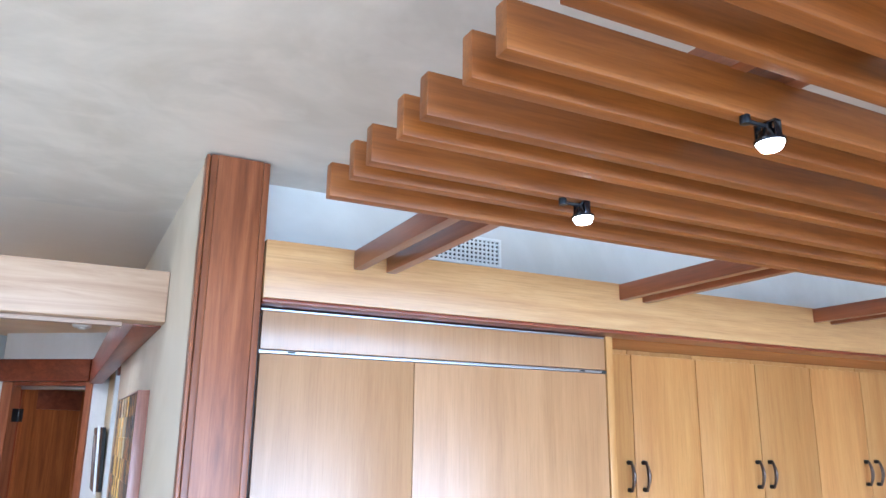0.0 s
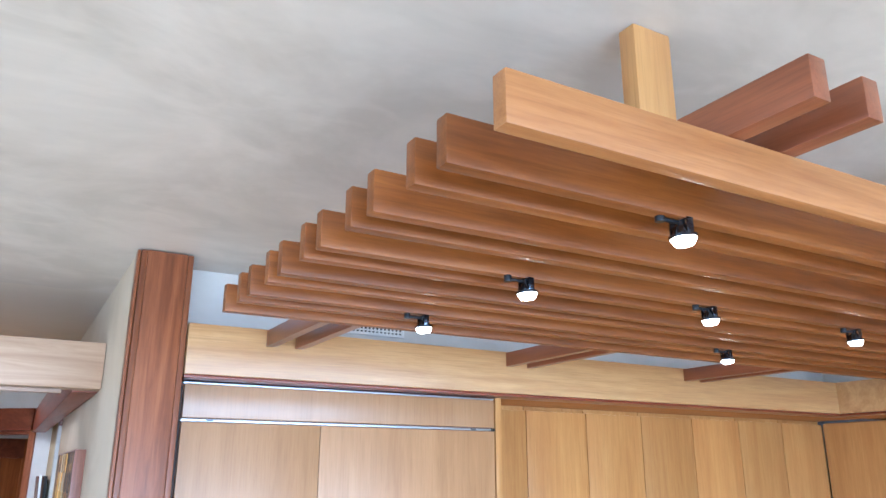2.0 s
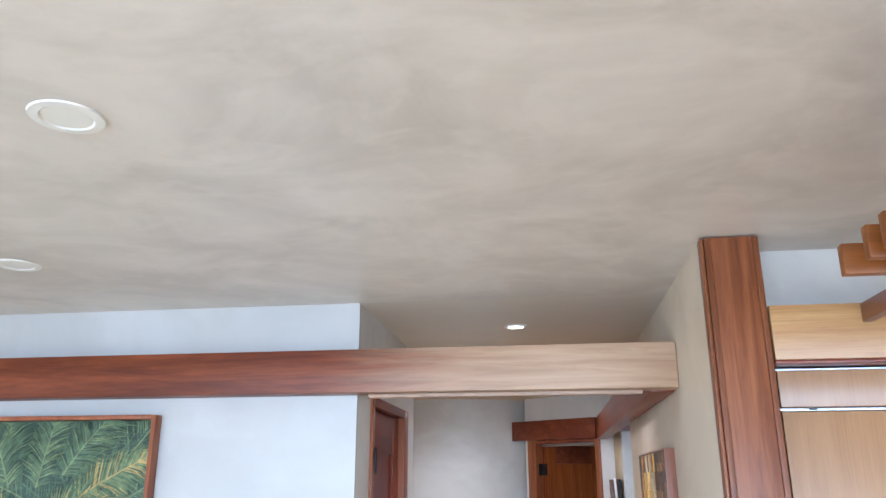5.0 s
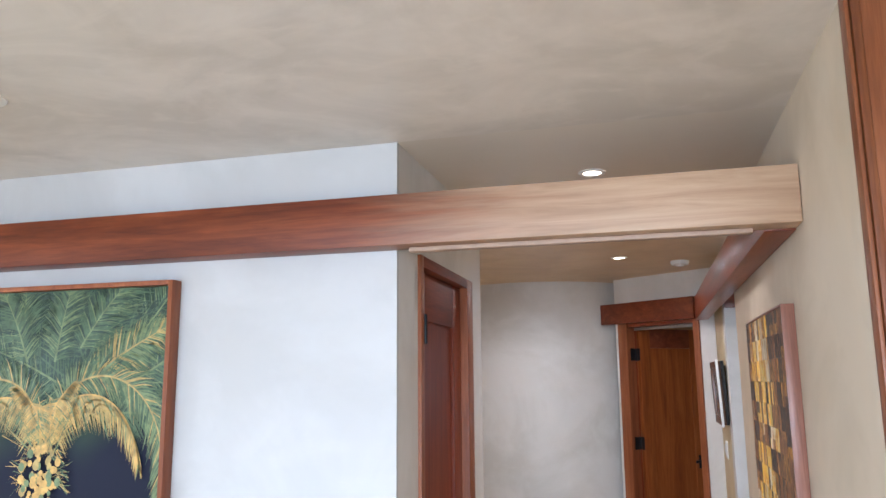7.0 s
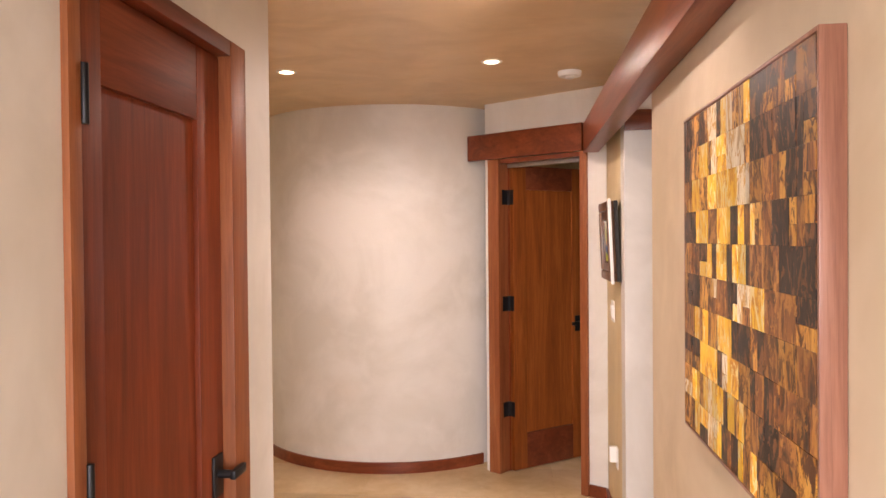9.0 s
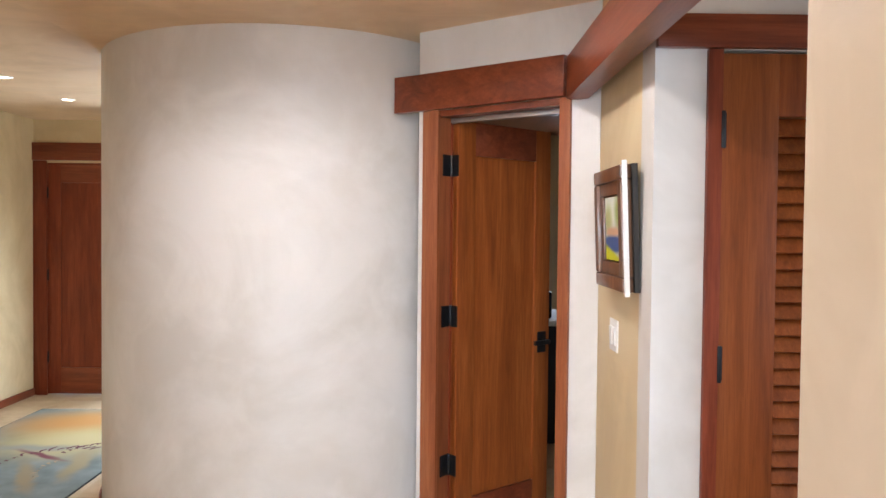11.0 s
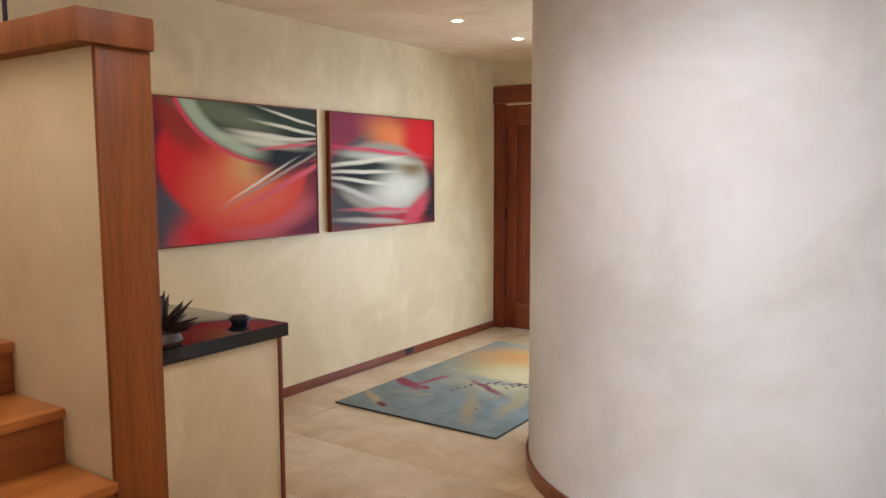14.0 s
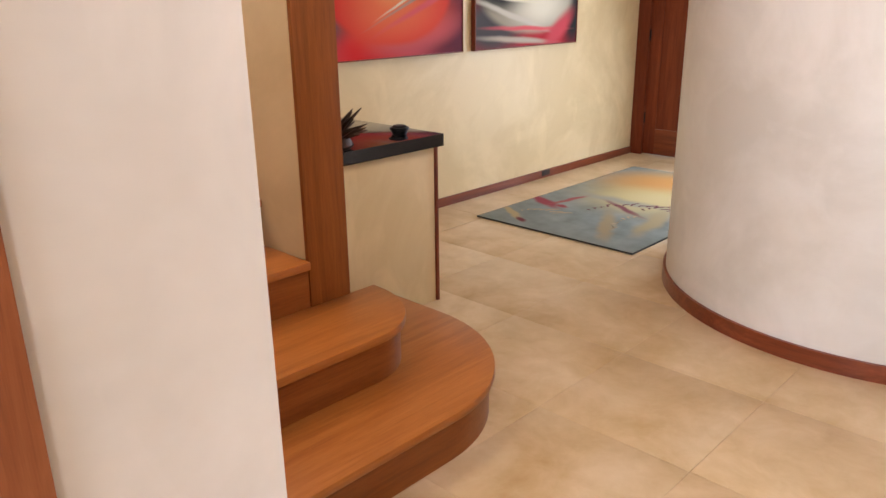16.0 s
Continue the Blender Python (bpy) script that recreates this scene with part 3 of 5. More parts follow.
# return run at the far end of the kitchen
for k in range(6):
    cab = thing("side_cabinet", pose(4.372, 3.26 - k * 0.45, 0), "honey fir cabinet on the return wall", "cabinet", "side cabinets")
    part("body", one(0.022, 0.4, -0.448, -0.002, 0.1, 2.075), HONEYZ, cab)
    d = part("door", one(0, 0.02, -0.4485, -0.0015, 0.12, 2.068, bevel=0.002), HONEYZ, cab)
    bm = one(-0.03, -0.02, -0.42, -0.408, 1.5, 1.62, bevel=0.003)
    part("handle", bm, BRONZE, d, "dark bronze bar handle")

# grille over the cabinets
vent = thing("air_grille", pose(1.2, 3.081, 2.303), "perforated white metal air grille above the cabinets", "vent")
GW = 0.315
bm = bmesh.new()
for b in [(0, GW, -0.01, 0, 0, 0.01), (0, GW, -0.01, 0, 0.09, 0.1), (0, 0.01, -0.01, 0, 0.01, 0.09), (GW - 0.01, GW, -0.01, 0, 0.01, 0.09)]:
    box(bm, *b)
part("frame", bm, WHITEP, vent)
part("backing", one(0.01, GW - 0.01, -0.002, 0, 0.01, 0.09), DARK, vent, "dark duct behind the grille")
bar = part("bar", one(0.01, GW - 0.01, -0.008, -0.003, -0.003, 0.003), WHITEP, vent)
bar.location = (0, 0, 0.02)
for i in range(1, 5):
    s = bar.copy()
    scene.collection.objects.link(s)
    s.location = (0, 0, 0.02 + i * 0.015)
bar = part("upright_bar", one(-0.003, 0.003, -0.009, -0.0035, 0.01, 0.09), WHITEP, vent)
bar.location = (0.026, 0, 0)
for i in range(1, 17):
    s = bar.copy()
    scene.collection.objects.link(s)
    s.location = (0.026 + i * 0.0165, 0, 0)


def can(x, y, z, r=0.055, watts=12, aim=(0, 0), degrees=95, oval=False, col=WARM, blend=0.5):
    t = thing("recessed_light", pose(x, y, z), "round white recessed ceiling light, " + ("lit" if watts else "unlit"), "ceiling light", "recessed ceiling lights")
    t2 = bmesh.new()
    n = 40
    rows = [[t2.verts.new((k * math.cos(2 * math.pi * i / n), k * math.sin(2 * math.pi * i / n), h)) for i in range(n)] for k, h in ((r, -0.001), (r * 0.97, -0.005), (r * 0.72, -0.006), (r * 0.66, -0.0015))]
    for p, q in zip(rows, rows[1:]):
        for i in range(n):
            t2.faces.new((p[i], p[(i + 1) % n], q[(i + 1) % n], q[i]))
    part("trim_ring", t2, WHITEP, t)
    bm = bmesh.new()
    tube(bm, r * 0.66, r * 0.66, 0.002, pose(0, 0, -0.0022), 32)
    part("lamp", bm, CANGLOW if watts else WHITEP, t, "glowing lamp" if watts else "unlit lamp")
    if watts:
        spot_light("can_light", (x, y, z - 0.02), (x + aim[0], y + aim[1], z - 1.5), watts, col, degrees, blend, 0.04)


can(-0.955, 1.88, Z, 0.075, 0)
can(-1.8, 2.88, Z, 0.075, 0)
can(-0.14, 4.225, Z, watts=42, aim=(0.2, 1.0), degrees=120, col=SOFT, blend=1.0)
can(-0.127, 5.21, Z, watts=26, aim=(-0.3, 1.2), degrees=150, col=SOFT, blend=1.0)
can(-0.12, 6.48, Z, watts=17, aim=(-0.1, 0.0), degrees=174, col=SOFT, blend=0.45)
can(-1.22, 6.56, Z, watts=25, aim=(0.0, -0.2), degrees=174, col=SOFT, blend=0.6)
for y in (7.37, 8.22, 9.06, 9.9):
    can(-2.95, y, ZE, watts=7.0, aim=(-1.2, 0.0), degrees=66, blend=0.9)

bm = bmesh.new()
tube(bm, 0.06, 0.066, 0.03, pose(0, 0, -0.016), 32, 0.008)
sd = thing("smoke_detector", pose(0.29, 6.76, Z), "round white smoke detector on the ceiling", "smoke detector")
part("housing", bm, WHITEP, sd)
bm = bmesh.new()
tube(bm, 0.022, 0.026, 0.012, pose(0, 0, -0.036), 24, 0.003)
part("sensor", bm, WHITEP, sd)
ev = thing("ceiling_vent", pose(-3.05, 7.75, ZE), "brown metal air vent in the entry ceiling", "vent")
bm = bmesh.new()
for b in [(-0.15, 0.15, -0.18, -0.155, -0.012, -0.001), (-0.15, 0.15, 0.155, 0.18, -0.012, -0.001), (-0.15, -0.125, -0.155, 0.155, -0.012, -0.001), (0.125, 0.15, -0.155, 0.155, -0.012, -0.001)]:
    box(bm, *b)
TANMETAL = plain("tan_enamel", (0.42, 0.3, 0.2), 0.5)
part("frame", bm, TANMETAL, ev)
part("backing", one(-0.125, 0.125, -0.155, 0.155, -0.003, -0.001), DARK, ev)
for i in range(9):
    bm = one(-0.125, 0.125, -0.009, 0.009, -0.0008, 0.0008, m=pose(0, -0.14 + i * 0.035, -0.008, 35))
    part("slat", bm, TANMETAL, ev)

# ---- closet door ----
d1 = thing("door_1", pose(LX, DY0, 0), "closed red mahogany one-panel door with a black lever", "door", "", "structure")
W1 = DY1 - DY0
bm = bmesh.new()
box(bm, -0.1, 0.014, -0.035, 0.004, 0, 2.115, 0.003)
part("casing", bm, CASEZ, d1)
part("casing", one(-0.1, 0.014, W1 - 0.004, W1 + 0.105, 0, 2.115, bevel=0.003), CASEZ, d1)
part("casing", one(-0.1, 0.0135, 0.0045, W1 - 0.0045, 2.072, 2.1145, bevel=0.003), RAILY, d1)
leaf = part("leaf", one(-0.06, -0.034, 0.006, W1 - 0.006, 0.012, 2.068), REDZ, d1)
for a, b2, c, d in ((0.006, 0.125, 0.012, 2.068), (W1 - 0.145, W1 - 0.006, 0.012, 2.068)):
    part("stile", one(-0.036, -0.02, a, b2, c, d, bevel=0.002), REDZ, leaf)
part("rail", one(-0.036, -0.0204, 0.1252, W1 - 0.1452, 1.88, 2.067, bevel=0.002), RAILY, leaf)
part("rail", one(-0.036, -0.0204, 0.1252, W1 - 0.1452, 0.013, 0.25, bevel=0.002), RAILY, leaf)
for z in (1.78, 1.06, 0.2):
    bm = bmesh.new()
    tube(bm, 0.008, 0.008, 0.11, pose(0.016, 0.009, z + 0.06), 12, 0.001)
    box(bm, -0.02, 0.012, 0.006, 0.01, z + 0.01, z + 0.11)
    part("hinge", bm, BLACK, d1, "black steel hinge")


def lever(parent, m, flip=1):
    bm = bmesh.new()
    box(bm, 0, 0.008, -0.03, 0.03, -0.06, 0.05, 0.003, m)
    tube(bm, 0.012, 0.011, 0.045, m @ pose(0.028, 0, 0, 0, 90), 16)
    part("escutcheon", bm, BLACK, parent, "square black escutcheon plate")
    bm = bmesh.new()
    box(bm, 0.042, 0.058, -0.014 if flip > 0 else -0.1, 0.07 if flip > 0 else 0.014, -0.012, 0.012, 0.005, m)
    part("lever", bm, BLACK, parent, "black door lever")


lever(d1, pose(-0.02, W1 - 0.055, 0.955))

# ---- open door in the diagonal wall ----
d2 = thing("door_2", DOOR2, "half-open cherry door with red casing and black hinges", "door", "", "structure")
part("header", one(-0.095, 0.8, -0.035, 0.0, 2.1, 2.27, bevel=0.003), REDX, d2)
part("casing", one(0.066, 0.155, -0.02, 0.0, 0, 2.0985, bevel=0.003), CASEZ, d2)
part("casing", one(0.775, 0.825, -0.02, 0.0, 0, 2.0985, bevel=0.003), CASEZ, d2)
part("jamb", one(0.1405, 0.153, 0.0005, 0.1, 0, 2.085), CASEZ, d2)
part("jamb", one(0.772, 0.7845, 0.0005, 0.1, 0, 2.085), CASEZ, d2)
part("jamb", one(0.1535, 0.7715, 0.0005, 0.1, 2.07, 2.0985), REDX, d2)
part("stop", one(0.1535, 0.164, 0.0885, 0.0995, 0, 2.069), REDZ, d2)
swing = pose(0.166, 0.088, 0, 0, 0, 75)
W2 = 0.64
leaf = part("leaf", one(0, W2, -0.026, -0.014, 0.01, 2.06, m=swing), DOORZ, d2)
for a, b2 in ((0.0, 0.11), (W2 - 0.11, W2)):
    part("stile", one(a, b2, -0.04, 0.0, 0.01, 2.06, bevel=0.002, m=swing), DOORZ, leaf)
for a, b2 in ((1.9, 2.06), (0.01, 0.25)):
    part("rail", one(0.1102, W2 - 0.1102, -0.0396, -0.0004, a, b2, bevel=0.002, m=swing), REDX, leaf)
for z in (1.797, 1.084, 0.372):
    bm = bmesh.new()
    tube(bm, 0.009, 0.009, 0.1, pose(0.16, 0.086, z + 0.05), 12, 0.001)
    box(bm, 0.1535, 0.1585, 0.022, 0.086, z, z + 0.1, 0.001)
    box(bm, -0.004, 0.0, -0.045, 0.006, z, z + 0.1, 0.001, swing)
    part("hinge", bm, BLACK, d2, "black steel butt hinge")
lever(d2, swing @ pose(W2 - 0.06, -0.04, 0.97, 0, 0, -90), -1)
closer = part("closer_rail", one(0.17, 0.7715, 0.062, 0.098, 2.045, 2.069, bevel=0.002), STEEL, d2, "grey metal overhead rail")

# ---- louvred door ----
lv = thing("door_3", pose(0.69, 6.43, 0), "dark red louvred closet door in its casing", "door", "", "structure")
part("casing", one(0.0, 0.045, -0.018, 0.1, 0, 2.098, bevel=0.003), REDZ, lv)
part("casing", one(0.80, 0.845, -0.018, 0.1, 0, 2.098, bevel=0.003), REDZ, lv)
part("header", one(-0.158, 0.95, -0.03, 0.0, 2.1, 2.2, bevel=0.003), REDX, lv)
leaf = part("stile", one(0.048, 0.225, 0.005, 0.04, 0.01, 2.09, bevel=0.002), DOORZ, lv)
part("stile", one(0.62, 0.797, 0.005, 0.04, 0.01, 2.09, bevel=0.002), DOORZ, lv)
part("rail", one(0.2255, 0.6195, 0.006, 0.039, 1.9, 2.09, bevel=0.002), DOORZ, lv)
part("rail", one(0.2255, 0.6195, 0.006, 0.039, 0.01, 0.2, bevel=0.002), DOORZ, lv)
slat3 = part("louvre", one(0.2255, 0.6195, -0.005, 0.005, -0.032, 0.032, bevel=0.002, m=pose(0, 0.022, 0, -30)), DOORZ, lv)
slat3.location = (0, 0, 0.235)
for i in range(1, 33):
    s = slat3.copy()
    scene.collection.objects.link(s)
    s.location = (0, 0, 0.235 + i * 0.051)
for z in (1.8, 1.085, 0.36):
    bm = bmesh.new()
    tube(bm, 0.009, 0.009, 0.112, pose(0.047, -0.012, z + 0.056), 12, 0.001)
    box(bm, 0.05, 0.062, -0.003, 0.0045, z + 0.004, z + 0.108, 0.001)
    part("hinge", bm, BLACK, lv, "black steel hinge")

# ---- far door ----
fd = thing("door_4", pose(-3.68, EY, 0), "dark mahogany panel door at the end of the entry", "door", "", "structure")
part("casing", one(-0.118, 0.004, -0.02, 0, 0, 2.138, bevel=0.003), REDZ, fd)
part("casing", one(0.846, 0.97, -0.02, 0, 0, 2.138, bevel=0.003), REDZ, fd)
part("header", one(-0.118, 1.02, -0.035, 0, 2.14, 2.3, bevel=0.003), REDX, fd)
leaf = part("leaf", one(-0.003, 0.853, 0.02, 0.05, 0.01, 2.119), REDZ, fd)
for a, b2 in ((0.0, 0.12), (0.73, 0.85)):
    part("stile", one(a, b2, 0.008, 0.022, 0.01, 2.119, bevel=0.002), REDZ, leaf)
for a, b2 in ((1.94, 2.119), (0.01, 0.25)):
    part("rail", one(0.1202, 0.7298, 0.0085, 0.022, a, b2, bevel=0.002), REDX, leaf)
for b2 in ((0.0005, 0.012, 0.0005, 0.0075, 0.01, 2.1195), (0.838, 0.8495, 0.0005, 0.0075, 0.01, 2.1195), (0.0125, 0.8375, 0.0005, 0.0075, 2.1, 2.1195)):
    part("jamb", one(*b2), REDZ, fd)
for z in (1.85, 1.1, 0.35):
    bm = bmesh.new()
    tube(bm, 0.008, 0.008, 0.1, pose(0.006, 0.0, z), 12, 0.001)
    part("hinge", bm, BLACK, fd, "black steel hinge")

# ---- stairs ----
RISE = 0.185


def rounded_step(x0, back, y0, yc, rx, ry):
    """Outline of a step with a swept end: straight nosing at x0, then a quarter ellipse."""
    pts = [(back, y0), (x0, y0), (x0, yc)]
    for i in range(1, 21):
        a = math.pi / 2 * i / 20
        pts.append((x0 - rx + rx * math.cos(a), yc + ry * math.sin(a)))
    pts.append((back, yc + ry))
    return pts


stair = thing("staircase", pose(0, 0, 0), "warm oak staircase with two swept lower steps", "stairs", "", "structure")
ROUND = {0: (6.1, 0.6, 0.56, -2.57), 1: (6.07, 0.36, 0.3, -2.265)}
NOSES = (-1.563, -1.88, -2.235, -2.52, -2.83, -3.12, -3.4, -3.7)
for i in range(8):
    x0, z = NOSES[i], RISE * (i + 1)
    if i in ROUND:
        yc, rx, ry, back = ROUND[i]
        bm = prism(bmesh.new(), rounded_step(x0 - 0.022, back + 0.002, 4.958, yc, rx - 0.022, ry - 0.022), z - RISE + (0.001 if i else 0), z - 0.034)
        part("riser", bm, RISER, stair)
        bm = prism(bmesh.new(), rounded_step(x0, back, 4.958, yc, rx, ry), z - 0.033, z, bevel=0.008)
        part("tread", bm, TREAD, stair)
    else:
        back = max(x0 - 0.34, FX + 0.002)
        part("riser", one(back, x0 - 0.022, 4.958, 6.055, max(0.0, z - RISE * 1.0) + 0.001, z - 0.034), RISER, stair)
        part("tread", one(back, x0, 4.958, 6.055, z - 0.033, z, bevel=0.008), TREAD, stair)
solid("wall_stair_half", CREAM, "cream plaster half wall beside the stairs", "wall", boxes=[(FX, -2.272, 6.0575, 6.227, 0, 1.885)])
ep = thing("stair_end_post", pose(-2.298, 6.062, 0.0), "orange-brown timber board trimming the half wall", "post")
part("shaft", one(0.0275, 0.048, -0.006, 0.178, 0.372, 1.885, bevel=0.003), AMBERZ, ep)
cap = thing("half_wall_cap", pose(FX, 5.99, 1.886), "orange-brown timber cap on the half wall", "wall cap")
part("cap_board", one(0.002, 1.575, 0, 0.25, 0, 0.098, bevel=0.003), AMBERZ, cap)
for x in (0.83, 0.93):
    bm = bmesh.new()
    tube(bm, 0.008, 0.008, ZE - 1.986, pose(x, 0.12, 0.098 + (ZE - 1.986) / 2), 12)
    part("baluster", bm, BLACK, cap, "slim black steel rod")

# ---- console ----
con = thing("entry_console", pose(-2.59, 6.21, 0), "cream plastered console with a black stone top", "console")
part("body", one(FX + 2.59 + 0.002, 0, 0.019, 0.845, 0, 0.785, bevel=0.002), CREAM, con)
part("corner_trim", one(-0.03, 0.008, 0.8455, 0.865, 0, 0.785, bevel=0.002), REDZ, con, "red-brown corner trim")
part("top", one(FX + 2.59 + 0.002, 0.03, 0.032, 0.885, 0.786, 0.845, bevel=0.004), GRANITE, con, "polished black stone top")

SPIKE = plain("dark_rusted_metal", (0.05, 0.026, 0.018), 0.5, 0.4, 0.4)
sc = thing("spiky_sculpture", pose(-2.64, 6.5, 0.846), "dark spiky metal sculpture on the black stone top", "sculpture")
bm = bmesh.new()
rng = random.Random(4)
tube(bm, 0.07, 0.09, 0.02, pose(0, 0, 0.01), 20, 0.004)
tube(bm, 0.088, 0.045, 0.075, pose(0, 0, 0.056), 20, 0.012)
part("foot", bm, SPIKE, sc)
for k in range(64):
    a, e = rng.uniform(0, 360), rng.uniform(5, 80)
    ln = rng.uniform(0.1, 0.175) * (1.0 if e < 50 else 0.9)
    bm = bmesh.new()
    tube(bm, 0.02, 0.002, ln, pose(0, 0, 0.05) @ pose(0, 0, 0, 0, 90 - e, a) @ pose(0, 0, ln / 2 + 0.02), 6)
    part("spike", bm, SPIKE, sc)
dish = thing("small_pot", pose(-2.7, 6.94, 0.8455), "small squat black lidded pot on the stone top", "pot")
bm = bmesh.new()
tube(bm, 0.034, 0.041, 0.022, pose(0, 0, 0.0115), 24, 0.003)
part("bowl", bm, BLACK, dish)
bm = bmesh.new()
tube(bm, 0.047, 0.045, 0.012, pose(0, 0, 0.0288), 24, 0.003)
tube(bm, 0.036, 0.03, 0.008, pose(0, 0, 0.0388), 24, 0.002)
part("lid", bm, BLACK, dish)

# ---- red pictures ----
RED, CRIM, ROSE = (0.58, 0.018, 0.018), (0.42, 0.02, 0.03), (0.7, 0.12, 0.14)
CRM, SAGE, INK, WHT, ORG = (0.62, 0.55, 0.36), (0.16, 0.2, 0.13), (0.014, 0.016, 0.018), (0.66, 0.63, 0.5), (0.8, 0.3, 0.1)
DKG = (0.03, 0.042, 0.028)
ART1 = painted("red_bloom_painting_one", (0.13, 0.012, 0.025), [
    (0.08, -0.3, 0.16, 0.24, 0, 0.4, (0.07, 0.065, 0.08), 0), (0.62, -0.42, 0.5, 0.2, 0, 0.25, (0.6, 0.07, 0.09), 0), (0.42, -0.36, 0.26, 0.16, 0, 0.6, RED, 0),
    (1.12, -0.22, 0.3, 0.26, 0, 0.6, (0.1, 0.012, 0.03), 0), (0.85, -0.28, 0.35, 0.1, 10, 0.6, (0.45, 0.09, 0.12), 0),
    (0.6, 0.06, 0.57, 0.39, -5, 0.06, RED, 0), (0.75, -0.14, 0.34, 0.16, 0, 0.9, (0.7, 0.09, 0.05), 0), (0.62, -0.04, 0.3, 0.2, 10, 0.9, (0.68, 0.16, 0.07), 0), (0.68, 0.06, 0.14, 0.1, 20, 0.9, (0.62, 0.32, 0.12), 0),
    (0.2, 0.28, 0.2, 0.1, -40, 0.6, (0.3, 0.03, 0.02), 0), (0.95, 0.55, 0.8, 0.48, 0, 0.05, DKG, 0), (0.5, 0.36, 0.34, 0.07, -12, 0.7, (0.14, 0.17, 0.1), 0), (0.95, 0.55, 0.75, 0.44, 0, 0.6, (0.36, 0.45, 0.33), 0.07), (0.95, 0.55, 0.82, 0.495, 0, 0.6, (0.62, 0.06, 0.1), 0.018),
    (1.05, 0.13, 0.3, 0.13, 14, 0.5, INK, 0), (0.8, 0.2, 0.3, 0.03, -5, 0.7, (0.55, 0.55, 0.42), 0),
    (1.05, 0.18, 0.3, 0.012, 6, 0.6, (0.6, 0.12, 0.14), 0),
    (1.05, 0.29, 0.28, 0.011, -7, 0.6, WHT, 0), (1.06, 0.36, 0.25, 0.009, -11, 0.6, WHT, 0), (0.85, 0.235, 0.28, 0.016, -5, 0.6, WHT, 0), (1.08, 0.225, 0.26, 0.009, 2, 0.6, WHT, 0),
    (0.95, 0.0, 0.44, 0.01, 23, 0.6, (0.35, 0.25, 0.22), 0), (1.02, -0.05, 0.44, 0.02, 22, 0.6, (0.62, 0.1, 0.12), 0), (0.8, -0.03, 0.26, 0.008, 25, 0.6, WHT, 0)], 0.6, ("Y", "Z"), 0.02)
ART2 = painted("red_bloom_painting_two", (0.36, 0.015, 0.025), [
    (0.2, 0.36, 0.4, 0.16, 10, 0.5, (0.22, 0.03, 0.06), 0), (0.3, 0.2, 0.42, 0.05, 25, 0.6, (0.09, 0.075, 0.08), 0), (0.72, 0.28, 0.28, 0.12, -10, 0.8, (0.68, 0.2, 0.06), 0),
    (1.1, 0.24, 0.24, 0.26, 0, 0.5, RED, 0), (1.22, -0.2, 0.14, 0.26, 0, 0.6, INK, 0), (0.2, -0.25, 0.34, 0.2, 0, 0.5, (0.06, 0.055, 0.06), 0),
    (0.62, -0.04, 0.56, 0.27, -3, 0.1, (0.3, 0.28, 0.22), 0), (0.6, 0.16, 0.5, 0.018, -3, 0.6, (0.62, 0.08, 0.12), 0), (0.35, 0.0, 0.46, 0.13, 0, 0.5, INK, 0),
    (0.78, -0.12, 0.28, 0.13, 5, 0.8, (0.62, 0.6, 0.5), 0), (0.97, 0.05, 0.14, 0.07, 0, 0.8, (0.2, 0.14, 0.06), 0), (0.6, 0.11, 0.4, 0.03, -4, 0.7, (0.5, 0.5, 0.4), 0),
    (0.38, 0.085, 0.4, 0.016, 5, 0.6, WHT, 0), (0.36, 0.01, 0.36, 0.013, 0, 0.6, WHT, 0), (0.36, -0.06, 0.34, 0.013, -5, 0.6, WHT, 0),
    (0.42, -0.18, 0.42, 0.02, -15, 0.6, (0.5, 0.48, 0.42), 0), (0.62, -0.28, 0.42, 0.016, -2, 0.6, (0.6, 0.1, 0.12), 0), (0.5, -0.36, 0.4, 0.02, -4, 0.6, (0.4, 0.36, 0.3), 0),
    (1.02, -0.3, 0.2, 0.07, 35, 0.6, (0.5, 0.06, 0.08), 0)], 0.6, ("Y", "Z"), 0.02)
for y0, y1, art in ((7.28, 8.551, ART1), (8.676, 9.937, ART2)):
    t = thing("red_painting", pose(FX + 0.002, y0, 1.509), "large abstract red bloom painting in a thin dark frame" if art is ART1 else "abstract red and white bloom painting in a thin dark frame", "painting", "red paintings")
    part("canvas", one(0.004, 0.034, 0.008, y1 - y0 - 0.008, -0.415, 0.415), art, t)
    w = y1 - y0
    for b in ((0, 0.04, 0, 0.0075, -0.423, 0.423), (0, 0.04, w - 0.0075, w, -0.423, 0.423), (0, 0.04, 0.008, w - 0.008, 0.4155, 0.423), (0, 0.04, 0.008, w - 0.008, -0.423, -0.4155)):
        part("frame_rail", one(*b, bevel=0.001), REDZ, t)

